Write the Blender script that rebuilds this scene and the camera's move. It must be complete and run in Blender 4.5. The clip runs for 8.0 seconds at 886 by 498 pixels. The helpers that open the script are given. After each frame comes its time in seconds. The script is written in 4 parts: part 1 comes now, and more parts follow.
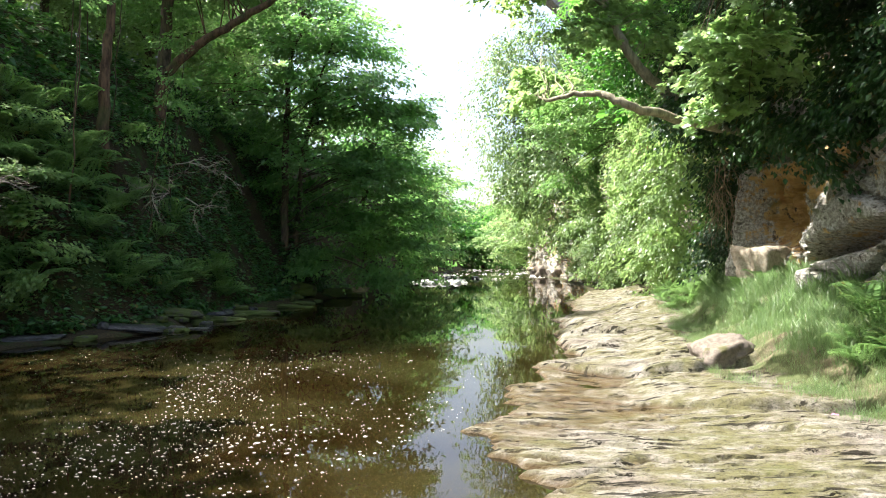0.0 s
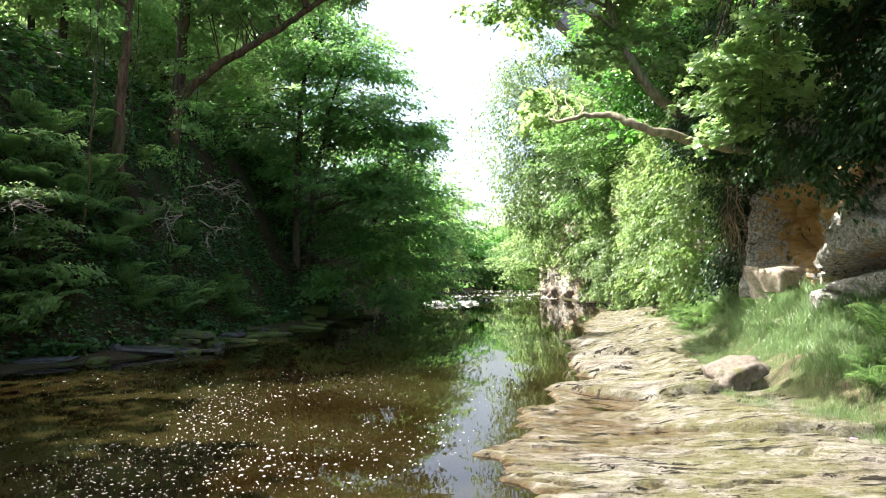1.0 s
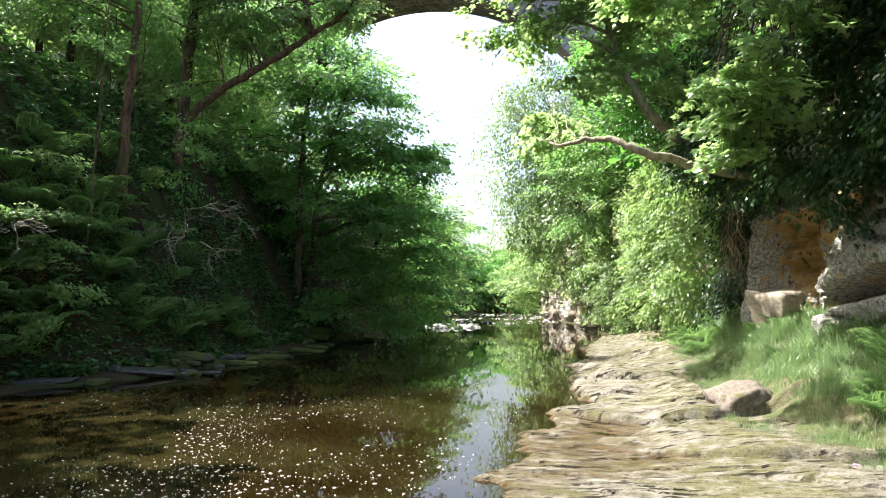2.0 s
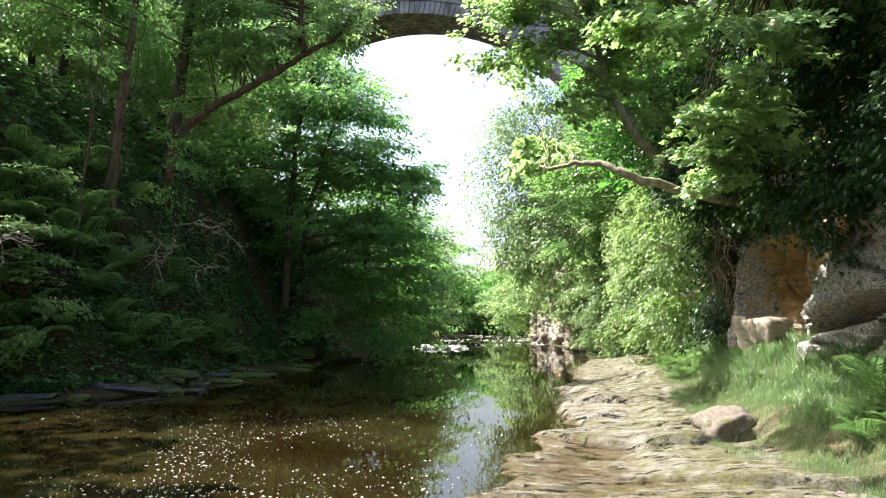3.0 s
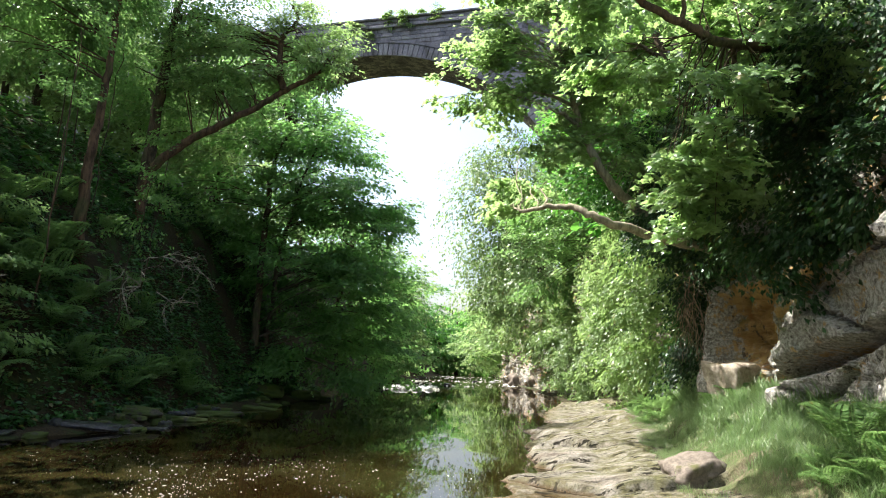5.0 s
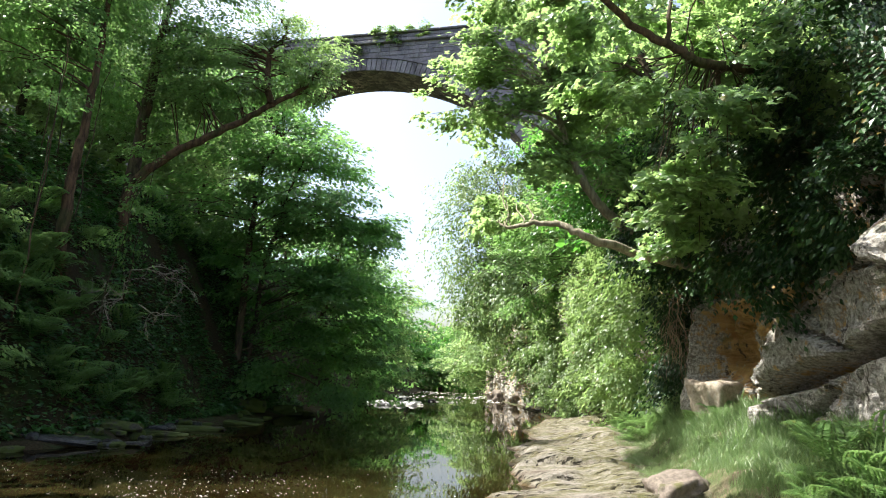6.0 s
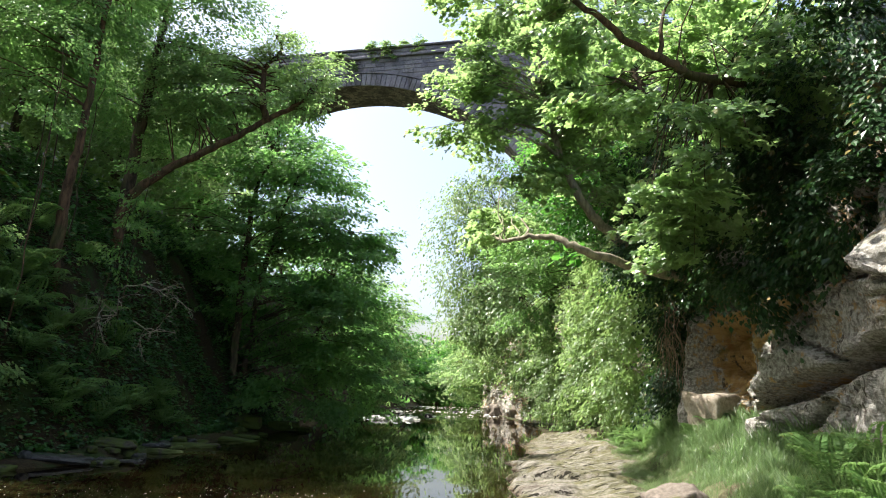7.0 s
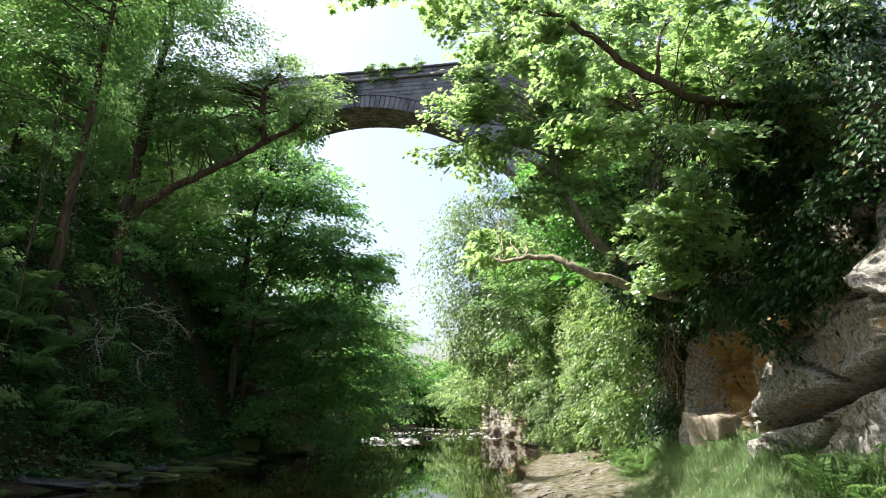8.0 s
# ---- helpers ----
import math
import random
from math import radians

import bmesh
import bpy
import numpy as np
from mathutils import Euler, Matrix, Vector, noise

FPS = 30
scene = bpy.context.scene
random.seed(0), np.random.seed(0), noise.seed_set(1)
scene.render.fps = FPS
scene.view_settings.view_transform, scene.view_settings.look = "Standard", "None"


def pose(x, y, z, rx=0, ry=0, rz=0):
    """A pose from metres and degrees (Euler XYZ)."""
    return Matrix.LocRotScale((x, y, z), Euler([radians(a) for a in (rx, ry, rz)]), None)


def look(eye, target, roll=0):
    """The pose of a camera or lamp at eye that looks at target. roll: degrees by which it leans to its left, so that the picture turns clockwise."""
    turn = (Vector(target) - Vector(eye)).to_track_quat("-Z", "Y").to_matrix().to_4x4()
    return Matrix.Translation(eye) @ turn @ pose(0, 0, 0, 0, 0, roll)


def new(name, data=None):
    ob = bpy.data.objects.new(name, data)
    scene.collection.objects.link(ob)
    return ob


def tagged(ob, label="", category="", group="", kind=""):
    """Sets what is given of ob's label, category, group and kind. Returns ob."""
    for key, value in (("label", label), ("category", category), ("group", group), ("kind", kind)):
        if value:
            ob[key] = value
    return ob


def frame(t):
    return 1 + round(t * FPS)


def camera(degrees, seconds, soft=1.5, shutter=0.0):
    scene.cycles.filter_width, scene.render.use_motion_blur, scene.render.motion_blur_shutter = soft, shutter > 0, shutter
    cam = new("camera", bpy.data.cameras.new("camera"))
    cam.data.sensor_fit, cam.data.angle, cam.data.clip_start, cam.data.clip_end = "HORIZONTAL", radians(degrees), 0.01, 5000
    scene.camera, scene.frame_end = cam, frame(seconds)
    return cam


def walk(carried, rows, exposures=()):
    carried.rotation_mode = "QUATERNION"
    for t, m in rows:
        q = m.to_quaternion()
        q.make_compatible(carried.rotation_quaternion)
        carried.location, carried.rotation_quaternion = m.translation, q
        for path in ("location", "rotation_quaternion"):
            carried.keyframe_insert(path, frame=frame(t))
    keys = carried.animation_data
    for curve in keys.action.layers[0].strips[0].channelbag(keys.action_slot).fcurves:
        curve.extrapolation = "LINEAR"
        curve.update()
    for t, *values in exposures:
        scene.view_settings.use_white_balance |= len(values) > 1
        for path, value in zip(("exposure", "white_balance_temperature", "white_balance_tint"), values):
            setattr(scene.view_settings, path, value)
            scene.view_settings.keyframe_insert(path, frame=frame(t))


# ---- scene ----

# ---------------- camera ----------------
cam = camera(65.7, 8.0, soft=1.0)
ROWS = [
    (0.0, 0.000, 0.000, 1.700, 90.70, 0.00, 0.00),
    (0.5, 0.000, 0.002, 1.702, 91.67, 0.06, 0.57),
    (1.0, 0.007, 0.002, 1.707, 92.45, 0.10, 0.96),
    (1.5, 0.011, -0.006, 1.700, 93.39, 0.09, 1.23),
    (3.0, 0.039, -0.019, 1.699, 96.10, -1.12, 0.15),
    (3.5, 0.039, -0.009, 1.702, 96.80, -1.32, -0.34),
    (4.0, 0.037, -0.018, 1.703, 97.66, -1.53, -0.85),
    (4.5, 0.045, -0.019, 1.701, 98.61, -1.69, -1.41),
    (6.0, 0.033, -0.024, 1.709, 100.77, -2.47, -3.51),
    (6.5, 0.033, -0.026, 1.718, 101.26, -2.18, -3.63),
    (7.0, 0.040, -0.019, 1.714, 101.93, -2.03, -3.78),
    (7.5, 0.030, -0.013, 1.720, 102.73, -1.96, -3.90),
    (8.0, 0.026, -0.014, 1.727, 103.63, -1.83, -3.86),
]
EXPOSURES = [(0.0, 2.06), (1.5, 2.0), (3.5, 1.78), (6.0, 1.58), (8.0, 1.42)]
walk(cam, [(t, pose(x, y, z, rx, ry, rz)) for t, x, y, z, rx, ry, rz in ROWS], EXPOSURES)

# ---------------- light ----------------
SUN = Vector((-0.51, 0.20, 0.84)).normalized()
world = bpy.data.worlds.new("sky")
scene.world = world
world.use_nodes = True
wn = world.node_tree.nodes
sky = wn.new("ShaderNodeTexSky")
sky.sky_type = "NISHITA"
sky.sun_disc = False
sky.sun_elevation = math.asin(SUN.z)
sky.sun_rotation = math.atan2(SUN.x, SUN.y)
sky.air_density, sky.dust_density = 1.0, 5.0
world.node_tree.links.new(sky.outputs[0], wn["Background"].inputs[0])
wn["Background"].inputs[1].default_value = 0.13
lamp = bpy.data.lights.new("sun", "SUN")
lamp.energy, lamp.angle, lamp.color = 4.8, radians(0.55), (1.0, 0.97, 0.92)
sun = new("sun", lamp)
sun.matrix_world = look((0, 0, 60), Vector((0, 0, 60)) - SUN)


# ---------------- materials ----------------
class Nodes:
    """A new node material, with short ways to add and link nodes."""

    def __init__(self, name):
        self.mat = bpy.data.materials.new(name)
        self.mat.use_nodes = True
        self.tree = self.mat.node_tree
        self.tree.nodes.clear()
        self.out = self.add("OutputMaterial")

    def add(self, kind, **values):
        n = self.tree.nodes.new("ShaderNode" + kind)
        for k, v in values.items():
            setattr(n, k, v)
        return n

    def put(self, value, socket):
        if isinstance(value, bpy.types.NodeSocket):
            self.tree.links.new(value, socket)
        elif isinstance(value, tuple) and len(value) == 3 and socket.type == "RGBA":
            socket.default_value = (*value, 1)
        else:
            socket.default_value = value

    def coords(self, scale=(1, 1, 1), turn=0.0):
        m = self.add("Mapping")
        self.put(self.add("NewGeometry").outputs["Position"], m.inputs[0])
        m.inputs["Scale"].default_value = scale
        m.inputs["Rotation"].default_value = (0, 0, turn)
        return m.outputs[0]

    def noise(self, scale, detail=5.0, rough=0.6, at=None):
        n = self.add("TexNoise")
        n.inputs["Scale"].default_value, n.inputs["Detail"].default_value, n.inputs["Roughness"].default_value = scale, detail, rough
        self.put(at if at is not None else self.coords(), n.inputs["Vector"])
        return n.outputs["Fac"]

    def ramp(self, value, low, high, a=0.0, b=1.0):
        n = self.add("MapRange", interpolation_type="SMOOTHSTEP")
        self.put(value, n.inputs[0])
        for i, v in enumerate((low, high, a, b)):
            n.inputs[1 + i].default_value = v
        return n.outputs[0]

    def mix(self, f, a, b, blend="MIX"):
        n = self.add("Mix", data_type="RGBA", blend_type=blend)
        self.put(f, n.inputs[0]), self.put(a, n.inputs[6]), self.put(b, n.inputs[7])
        return n.outputs[2]

    def math(self, op, a, b=0.0):
        n = self.add("Math", operation=op)
        self.put(a, n.inputs[0]), self.put(b, n.inputs[1])
        return n.outputs[0]

    def bump(self, height, strength, distance):
        n = self.add("Bump")
        n.inputs["Strength"].default_value, n.inputs["Distance"].default_value = strength, distance
        self.put(height, n.inputs["Height"])
        return n.outputs[0]

    def surface(self, color, rough, normal=None, spec=0.5):
        p = self.add("BsdfPrincipled")
        self.put(color, p.inputs["Base Color"]), self.put(rough, p.inputs["Roughness"])
        p.inputs["Specular IOR Level"].default_value = spec
        if normal is not None:
            self.put(normal, p.inputs["Normal"])
        return p.outputs[0]

    def end(self, shader):
        self.put(shader, self.out.inputs[0])
        return self.mat


def leaf_material(name, dark, light, through_color, gloss=0.35, share=0.45):
    """Foliage: each leaf its own tone, with light shining through it."""
    n = Nodes(name)
    rnd = n.add("NewGeometry").outputs["Random Per Island"]
    patch = n.ramp(n.noise(0.55, 3), 0.35, 0.65)
    tone = n.math("ADD", n.math("MULTIPLY", rnd, 0.6), n.math("MULTIPLY", patch, 0.4))
    color = n.mix(tone, dark, light)
    old = n.ramp(n.math("FRACT", n.math("MULTIPLY", rnd, 37.0)), 0.965, 0.97)
    color = n.mix(old, color, (0.16, 0.13, 0.03))
    p = n.surface(color, 0.36, spec=gloss)
    t = n.add("BsdfTranslucent")
    n.put(n.mix(tone, tuple(c * 0.6 for c in through_color), through_color), t.inputs[0])
    m = n.add("MixShader")
    m.inputs[0].default_value = share
    n.put(p, m.inputs[1]), n.put(t.outputs[0], m.inputs[2])
    return n.end(m.outputs[0])


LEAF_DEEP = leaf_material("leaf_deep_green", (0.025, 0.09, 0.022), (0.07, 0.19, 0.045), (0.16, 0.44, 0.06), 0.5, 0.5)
LEAF_MID = leaf_material("leaf_mid_green", (0.045, 0.11, 0.024), (0.13, 0.225, 0.06), (0.31, 0.55, 0.16), 0.55, 0.52)
LEAF_LIME = leaf_material("leaf_lime_green", (0.07, 0.15, 0.03), (0.18, 0.28, 0.085), (0.44, 0.64, 0.23), 0.55, 0.55)
LEAF_MAPLE = leaf_material("leaf_glossy_maple", (0.06, 0.14, 0.035), (0.16, 0.27, 0.09), (0.44, 0.66, 0.22), 0.95, 0.52)
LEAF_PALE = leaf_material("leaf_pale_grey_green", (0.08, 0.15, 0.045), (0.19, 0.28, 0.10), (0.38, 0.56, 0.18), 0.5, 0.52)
LEAF_ALDER = leaf_material("leaf_alder", (0.045, 0.12, 0.032), (0.12, 0.235, 0.068), (0.32, 0.62, 0.17), 0.6, 0.55)
# Undergrowth leaf, its colour darkened to carry the wooded bank's shade.
LEAF_SHADED = leaf_material("leaf_undergrowth_shaded", (0.018, 0.06, 0.016), (0.055, 0.15, 0.035), (0.10, 0.28, 0.04), 0.5, 0.3)
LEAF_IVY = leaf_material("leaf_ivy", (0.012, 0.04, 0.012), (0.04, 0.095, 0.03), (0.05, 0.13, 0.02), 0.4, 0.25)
LEAF_FERN = leaf_material("leaf_fern", (0.07, 0.155, 0.045), (0.17, 0.275, 0.095), (0.30, 0.50, 0.15))
GRASS = leaf_material("grass_blade", (0.075, 0.14, 0.045), (0.22, 0.28, 0.13), (0.30, 0.48, 0.18))


def bark_material(name, a, b, moss):
    n = Nodes(name)
    grain = n.noise(9, 8, 0.7, n.coords((1, 1, 0.22)))
    color = n.mix(n.ramp(grain, 0.35, 0.65), a, b)
    color = n.mix(n.ramp(n.noise(1.7, 5), 0.5, 0.65, 0, moss), color, (0.05, 0.075, 0.02))
    return n.end(n.surface(color, 0.9, n.bump(grain, 0.8, 0.03), 0.2))


BARK = bark_material("bark_brown", (0.035, 0.026, 0.018), (0.12, 0.085, 0.055), 0.5)
BARK_RED = bark_material("bark_russet", (0.045, 0.028, 0.018), (0.15, 0.09, 0.055), 0.45)
BARK_PALE = bark_material("bark_pale", (0.16, 0.14, 0.10), (0.38, 0.33, 0.24), 0.35)


def shelf_material():
    """Bedded buff sandstone: gritty, with short cracks and painted ledge shadow, yellow-green algae and a dark wet rim.
    """
    n = Nodes("bedded_sandstone")
    big = n.noise(0.9, 6, 0.6, n.coords((0.7, 1.5, 1), 0.2))
    mid = n.noise(3.6, 8, 0.7, n.coords((0.8, 1.3, 1), 0.2))
    fine = n.noise(14, 8, 0.78, n.coords((0.8, 1.25, 1), 0.2))
    grit = n.noise(48, 5, 0.8)
    color = n.mix(n.ramp(mid, 0.34, 0.66), (0.155, 0.138, 0.115), (0.29, 0.268, 0.23))
    color = n.mix(n.ramp(big, 0.50, 0.66, 0, 0.55), color, (0.165, 0.13, 0.105))
    algae = n.math("MULTIPLY", n.ramp(n.noise(0.6, 6, 0.65), 0.32, 0.54), n.ramp(mid, 0.68, 0.40))
    color = n.mix(n.math("MULTIPLY", algae, 0.8), color, (0.115, 0.112, 0.04))
    color = n.mix(n.ramp(n.noise(1.6, 7, 0.7, n.coords((0.8, 1.6, 1), 0.5)), 0.55, 0.66, 0, 0.5), color, (0.08, 0.092, 0.026))
    color = n.mix(n.ramp(fine, 0.50, 0.66, 0, 0.75), color, (0.04, 0.034, 0.024))
    color = n.mix(n.ramp(fine, 0.45, 0.30, 0, 0.45), color, (0.32, 0.295, 0.25))
    color = n.mix(n.ramp(grit, 0.50, 0.62, 0, 0.55), color, (0.035, 0.03, 0.02))
    x = n.add("SeparateXYZ")
    n.put(n.add("NewGeometry").outputs["Position"], x.inputs[0])
    wet = n.ramp(n.math("ADD", x.outputs[2], n.math("MULTIPLY", n.math("SUBTRACT", mid, 0.5), 0.10)), 0.07, 0.0)
    color = n.mix(n.math("MULTIPLY", wet, 0.75), color, (0.075, 0.045, 0.02))
    rough = n.ramp(wet, 0, 1, 0.9, 0.3)
    # Dark dashes: short cracks, and the shadow of ledge risers painted into the colour.
    crack = n.ramp(n.noise(5.2, 6, 0.66, n.coords((0.45, 1.9, 1), 0.19)), 0.555, 0.585)
    where = n.ramp(n.noise(1.3, 4, 0.6, n.coords((0.8, 1.2, 1), 0.9)), 0.38, 0.56)
    crack = n.math("MULTIPLY", crack, where)
    color = n.mix(n.math("MULTIPLY", crack, 0.92), color, (0.012, 0.010, 0.007))
    h = n.math("ADD", n.math("MULTIPLY", mid, 0.8), n.math("MULTIPLY", fine, 0.55))
    h = n.math("ADD", h, n.math("MULTIPLY", grit, 0.22))
    h = n.math("SUBTRACT", h, n.math("MULTIPLY", crack, 0.6))
    return n.end(n.surface(color, rough, n.bump(h, 1.0, 0.06), 0.08))


def cliff_material():
    """Ochre sandstone, with grey lichen where the rock stands proud."""
    n = Nodes("lichened_sandstone")
    lay = n.noise(1.5, 8, 0.65, n.coords((1, 1, 2.6)))
    fine = n.noise(16, 7, 0.72)
    color = n.mix(n.ramp(lay, 0.34, 0.66), (0.28, 0.165, 0.055), (0.48, 0.315, 0.13))
    color = n.mix(n.ramp(n.noise(0.9, 4, 0.6, n.coords((1, 1, 1), 0.7)), 0.55, 0.72, 0, 0.8), color, (0.26, 0.085, 0.045))
    proud = n.add("Attribute", attribute_name="weathering").outputs["Fac"]
    spots = n.ramp(n.math("ADD", n.noise(4.5, 8, 0.72), n.math("MULTIPLY", n.math("SUBTRACT", proud, 0.5), 0.42)), 0.41, 0.54)
    grey = n.mix(n.ramp(fine, 0.4, 0.62), (0.19, 0.175, 0.145), (0.44, 0.42, 0.38))
    color = n.mix(spots, color, grey)
    drip = n.ramp(n.noise(3.2, 7, 0.7, n.coords((1.5, 1.5, 0.38))), 0.54, 0.66, 0, 0.75)
    color = n.mix(n.math("MULTIPLY", drip, n.ramp(spots, 0, 1, 0.15, 1.0)), color, (0.52, 0.49, 0.44))
    dark = n.ramp(n.noise(3.4, 8, 0.76, n.coords((1.3, 1.3, 0.7))), 0.56, 0.63, 0, 0.9)
    color = n.mix(dark, color, (0.055, 0.045, 0.035))
    moss = n.ramp(n.noise(1.1, 6, 0.65), 0.58, 0.7, 0, 0.6)
    color = n.mix(moss, color, (0.07, 0.085, 0.025))
    h = n.math("ADD", lay, n.math("MULTIPLY", fine, 0.4))
    return n.end(n.surface(color, 0.93, n.bump(h, 1.0, 0.12), 0.2))


def soil_material():
    n = Nodes("leaf_litter_soil")
    a, b = n.noise(1.3, 6), n.noise(22, 7, 0.75)
    color = n.mix(n.ramp(b, 0.35, 0.65), (0.018, 0.014, 0.009), (0.065, 0.048, 0.026))
    color = n.mix(n.ramp(a, 0.48, 0.62, 0, 0.85), color, (0.03, 0.055, 0.014))
    return n.end(n.surface(color, 0.95, n.bump(b, 0.9, 0.06), 0.15))


def bank_material():
    n = Nodes("grassy_soil")
    a, b = n.noise(1.6, 6), n.noise(30, 7, 0.75)
    color = n.mix(n.ramp(b, 0.35, 0.65), (0.10, 0.08, 0.05), (0.20, 0.165, 0.11))
    color = n.mix(n.ramp(a, 0.36, 0.56, 0, 0.8), color, (0.06, 0.085, 0.028))
    return n.end(n.surface(color, 0.95, n.bump(b, 0.8, 0.04), 0.15))


def stone_material(name, a, b, moss, moss_color=(0.09, 0.12, 0.02), rough=0.85):
    n = Nodes(name)
    fine = n.noise(14, 7, 0.7)
    rnd = n.add("ObjectInfo").outputs["Random"]
    color = n.mix(n.ramp(fine, 0.35, 0.65), a, b)
    color = n.mix(n.math("MULTIPLY", rnd, 0.35), color, tuple(c * 0.45 for c in a))
    color = n.mix(n.ramp(n.noise(2.3, 6, 0.65), 0.62 - moss * 0.35, 0.72 - moss * 0.35, 0, 0.9), color, moss_color)
    return n.end(n.surface(color, rough, n.bump(fine, 0.7, 0.03), 0.3))


def water_material():
    """Clear peaty water over silt: a mirror at low angles, brown from above."""
    n = Nodes("peaty_water")
    rip = n.math("ADD", n.noise(2.2, 3, 0.5, n.coords((1.0, 0.45, 1))), n.math("MULTIPLY", n.noise(9, 2, 0.5), 0.12))
    nor = n.bump(rip, 0.045, 0.03)
    silt = n.ramp(n.noise(0.35, 5, 0.55), 0.36, 0.64)
    color = n.mix(silt, (0.014, 0.0075, 0.002), (0.036, 0.029, 0.010))
    silty = n.add("BsdfDiffuse")
    n.put(color, silty.inputs[0])
    clear = n.add("BsdfTransparent")
    clear.inputs[0].default_value = (0.20, 0.15, 0.05, 1)
    body = n.add("MixShader")
    body.inputs[0].default_value = 0.4
    n.put(silty.outputs[0], body.inputs[1]), n.put(clear.outputs[0], body.inputs[2])
    gloss = n.add("BsdfGlossy")
    gloss.inputs["Roughness"].default_value = 0.012
    n.put(nor, gloss.inputs["Normal"])
    fresnel = n.add("Fresnel")
    fresnel.inputs["IOR"].default_value = 1.36
    n.put(nor, fresnel.inputs["Normal"])
    m = n.add("MixShader")
    n.put(fresnel.outputs[0], m.inputs[0]), n.put(body.outputs[0], m.inputs[1]), n.put(gloss.outputs[0], m.inputs[2])
    return n.end(m.outputs[0])


def bridge_material(name, a, b):
    n = Nodes(name)
    fine, big = n.noise(7, 7, 0.7), n.noise(0.7, 6, 0.65, n.coords((1, 1, 0.4)))
    rnd = n.add("ObjectInfo").outputs["Random"]
    color = n.mix(n.math("ADD", n.math("MULTIPLY", rnd, 0.55), n.math("MULTIPLY", n.ramp(fine, 0.35, 0.65), 0.45)), a, b)
    color = n.mix(n.ramp(big, 0.5, 0.68, 0, 0.65), color, (0.055, 0.05, 0.045))
    return n.end(n.surface(color, 0.92, n.bump(fine, 0.7, 0.05), 0.2))


def plain(name, color, rough=0.6, vary=0.25):
    n = Nodes(name)
    f = n.noise(25, 4)
    return n.end(n.surface(n.mix(n.ramp(f, 0.35, 0.65), color, tuple(c * (1 - vary) for c in color)), rough))


SHELF, CLIFF, SOIL, BANK, WATER = shelf_material(), cliff_material(), soil_material(), bank_material(), water_material()
MOSSY = stone_material("mossy_stone", (0.025, 0.022, 0.016), (0.065, 0.056, 0.042), 0.7, (0.055, 0.075, 0.014))
WET_STONE = stone_material("wet_grey_stone", (0.022, 0.022, 0.024), (0.07, 0.068, 0.07), 0.25, (0.04, 0.05, 0.015), rough=0.35)
PALE_STONE = stone_material("pale_sandstone", (0.28, 0.225, 0.16), (0.43, 0.375, 0.30), 0.12, (0.12, 0.10, 0.06))
SPANDREL = bridge_material("weathered_ashlar", (0.12, 0.115, 0.14), (0.29, 0.275, 0.30))
def rubble_material():
    """Coursed rubble under the arch, stained by damp."""
    n = Nodes("damp_soffit_stone")
    cell = n.add("TexVoronoi", feature="F1")
    cell.inputs["Scale"].default_value = 2.6
    n.put(n.coords((1, 1.3, 2.2)), cell.inputs["Vector"])
    edge = n.add("TexVoronoi", feature="DISTANCE_TO_EDGE")
    edge.inputs["Scale"].default_value = 2.6
    n.put(n.coords((1, 1.3, 2.2)), edge.inputs["Vector"])
    tone = n.add("SeparateXYZ")
    n.put(cell.outputs["Color"], tone.inputs[0])
    color = n.mix(tone.outputs[0], (0.075, 0.066, 0.045), (0.25, 0.22, 0.15))
    color = n.mix(n.ramp(edge.outputs["Distance"], 0.06, 0.0, 0, 0.8), color, (0.03, 0.028, 0.022))
    color = n.mix(n.ramp(n.noise(0.6, 6, 0.65), 0.48, 0.62, 0, 0.7), color, (0.05, 0.05, 0.03))
    h = n.math("ADD", n.ramp(edge.outputs["Distance"], 0.0, 0.12), n.math("MULTIPLY", tone.outputs[1], 0.6))
    return n.end(n.surface(color, 0.95, n.bump(h, 0.9, 0.08), 0.2))


SOFFIT = rubble_material()
RIFFLE_STONE = stone_material("pale_wet_stone", (0.42, 0.41, 0.39), (0.66, 0.65, 0.62), 0.0, rough=0.5)
FOAM = plain("river_foam", (0.82, 0.80, 0.72), 0.7, 0.12)
TWIG = plain("dead_twig", (0.26, 0.22, 0.17), 0.85)
VINE = plain("dry_vine", (0.22, 0.16, 0.10), 0.9)
PINK = plain("pink_petal", (0.75, 0.25, 0.55), 0.5)
ROSY_STONE = stone_material("rosy_sandstone", (0.12, 0.098, 0.078), (0.22, 0.185, 0.15), 0.2, (0.08, 0.08, 0.025))
RED = plain("red_leaf", (0.45, 0.04, 0.03), 0.5)

# ---------------- mesh helpers ----------------
RNG = np.random.default_rng(7)


def rnd(a, b):
    return float(RNG.uniform(a, b))


def vnoise(x, y, seed=0):
    """Smooth noise from 0 to 1 on arrays."""
    xi, yi = np.floor(x).astype(np.int64), np.floor(y).astype(np.int64)
    fx, fy = x - xi, y - yi
    fx, fy = fx * fx * (3 - 2 * fx), fy * fy * (3 - 2 * fy)

    def h(a, b):
        v = (a * 374761393 + b * 668265263 + seed * 974634777) & 0xFFFFFFFF
        v = ((v ^ (v >> 13)) * 1274126177) & 0xFFFFFFFF
        return ((v ^ (v >> 16)) & 0xFFFF) / 65535.0

    return (h(xi, yi) * (1 - fx) + h(xi + 1, yi) * fx) * (1 - fy) + (h(xi, yi + 1) * (1 - fx) + h(xi + 1, yi + 1) * fx) * fy


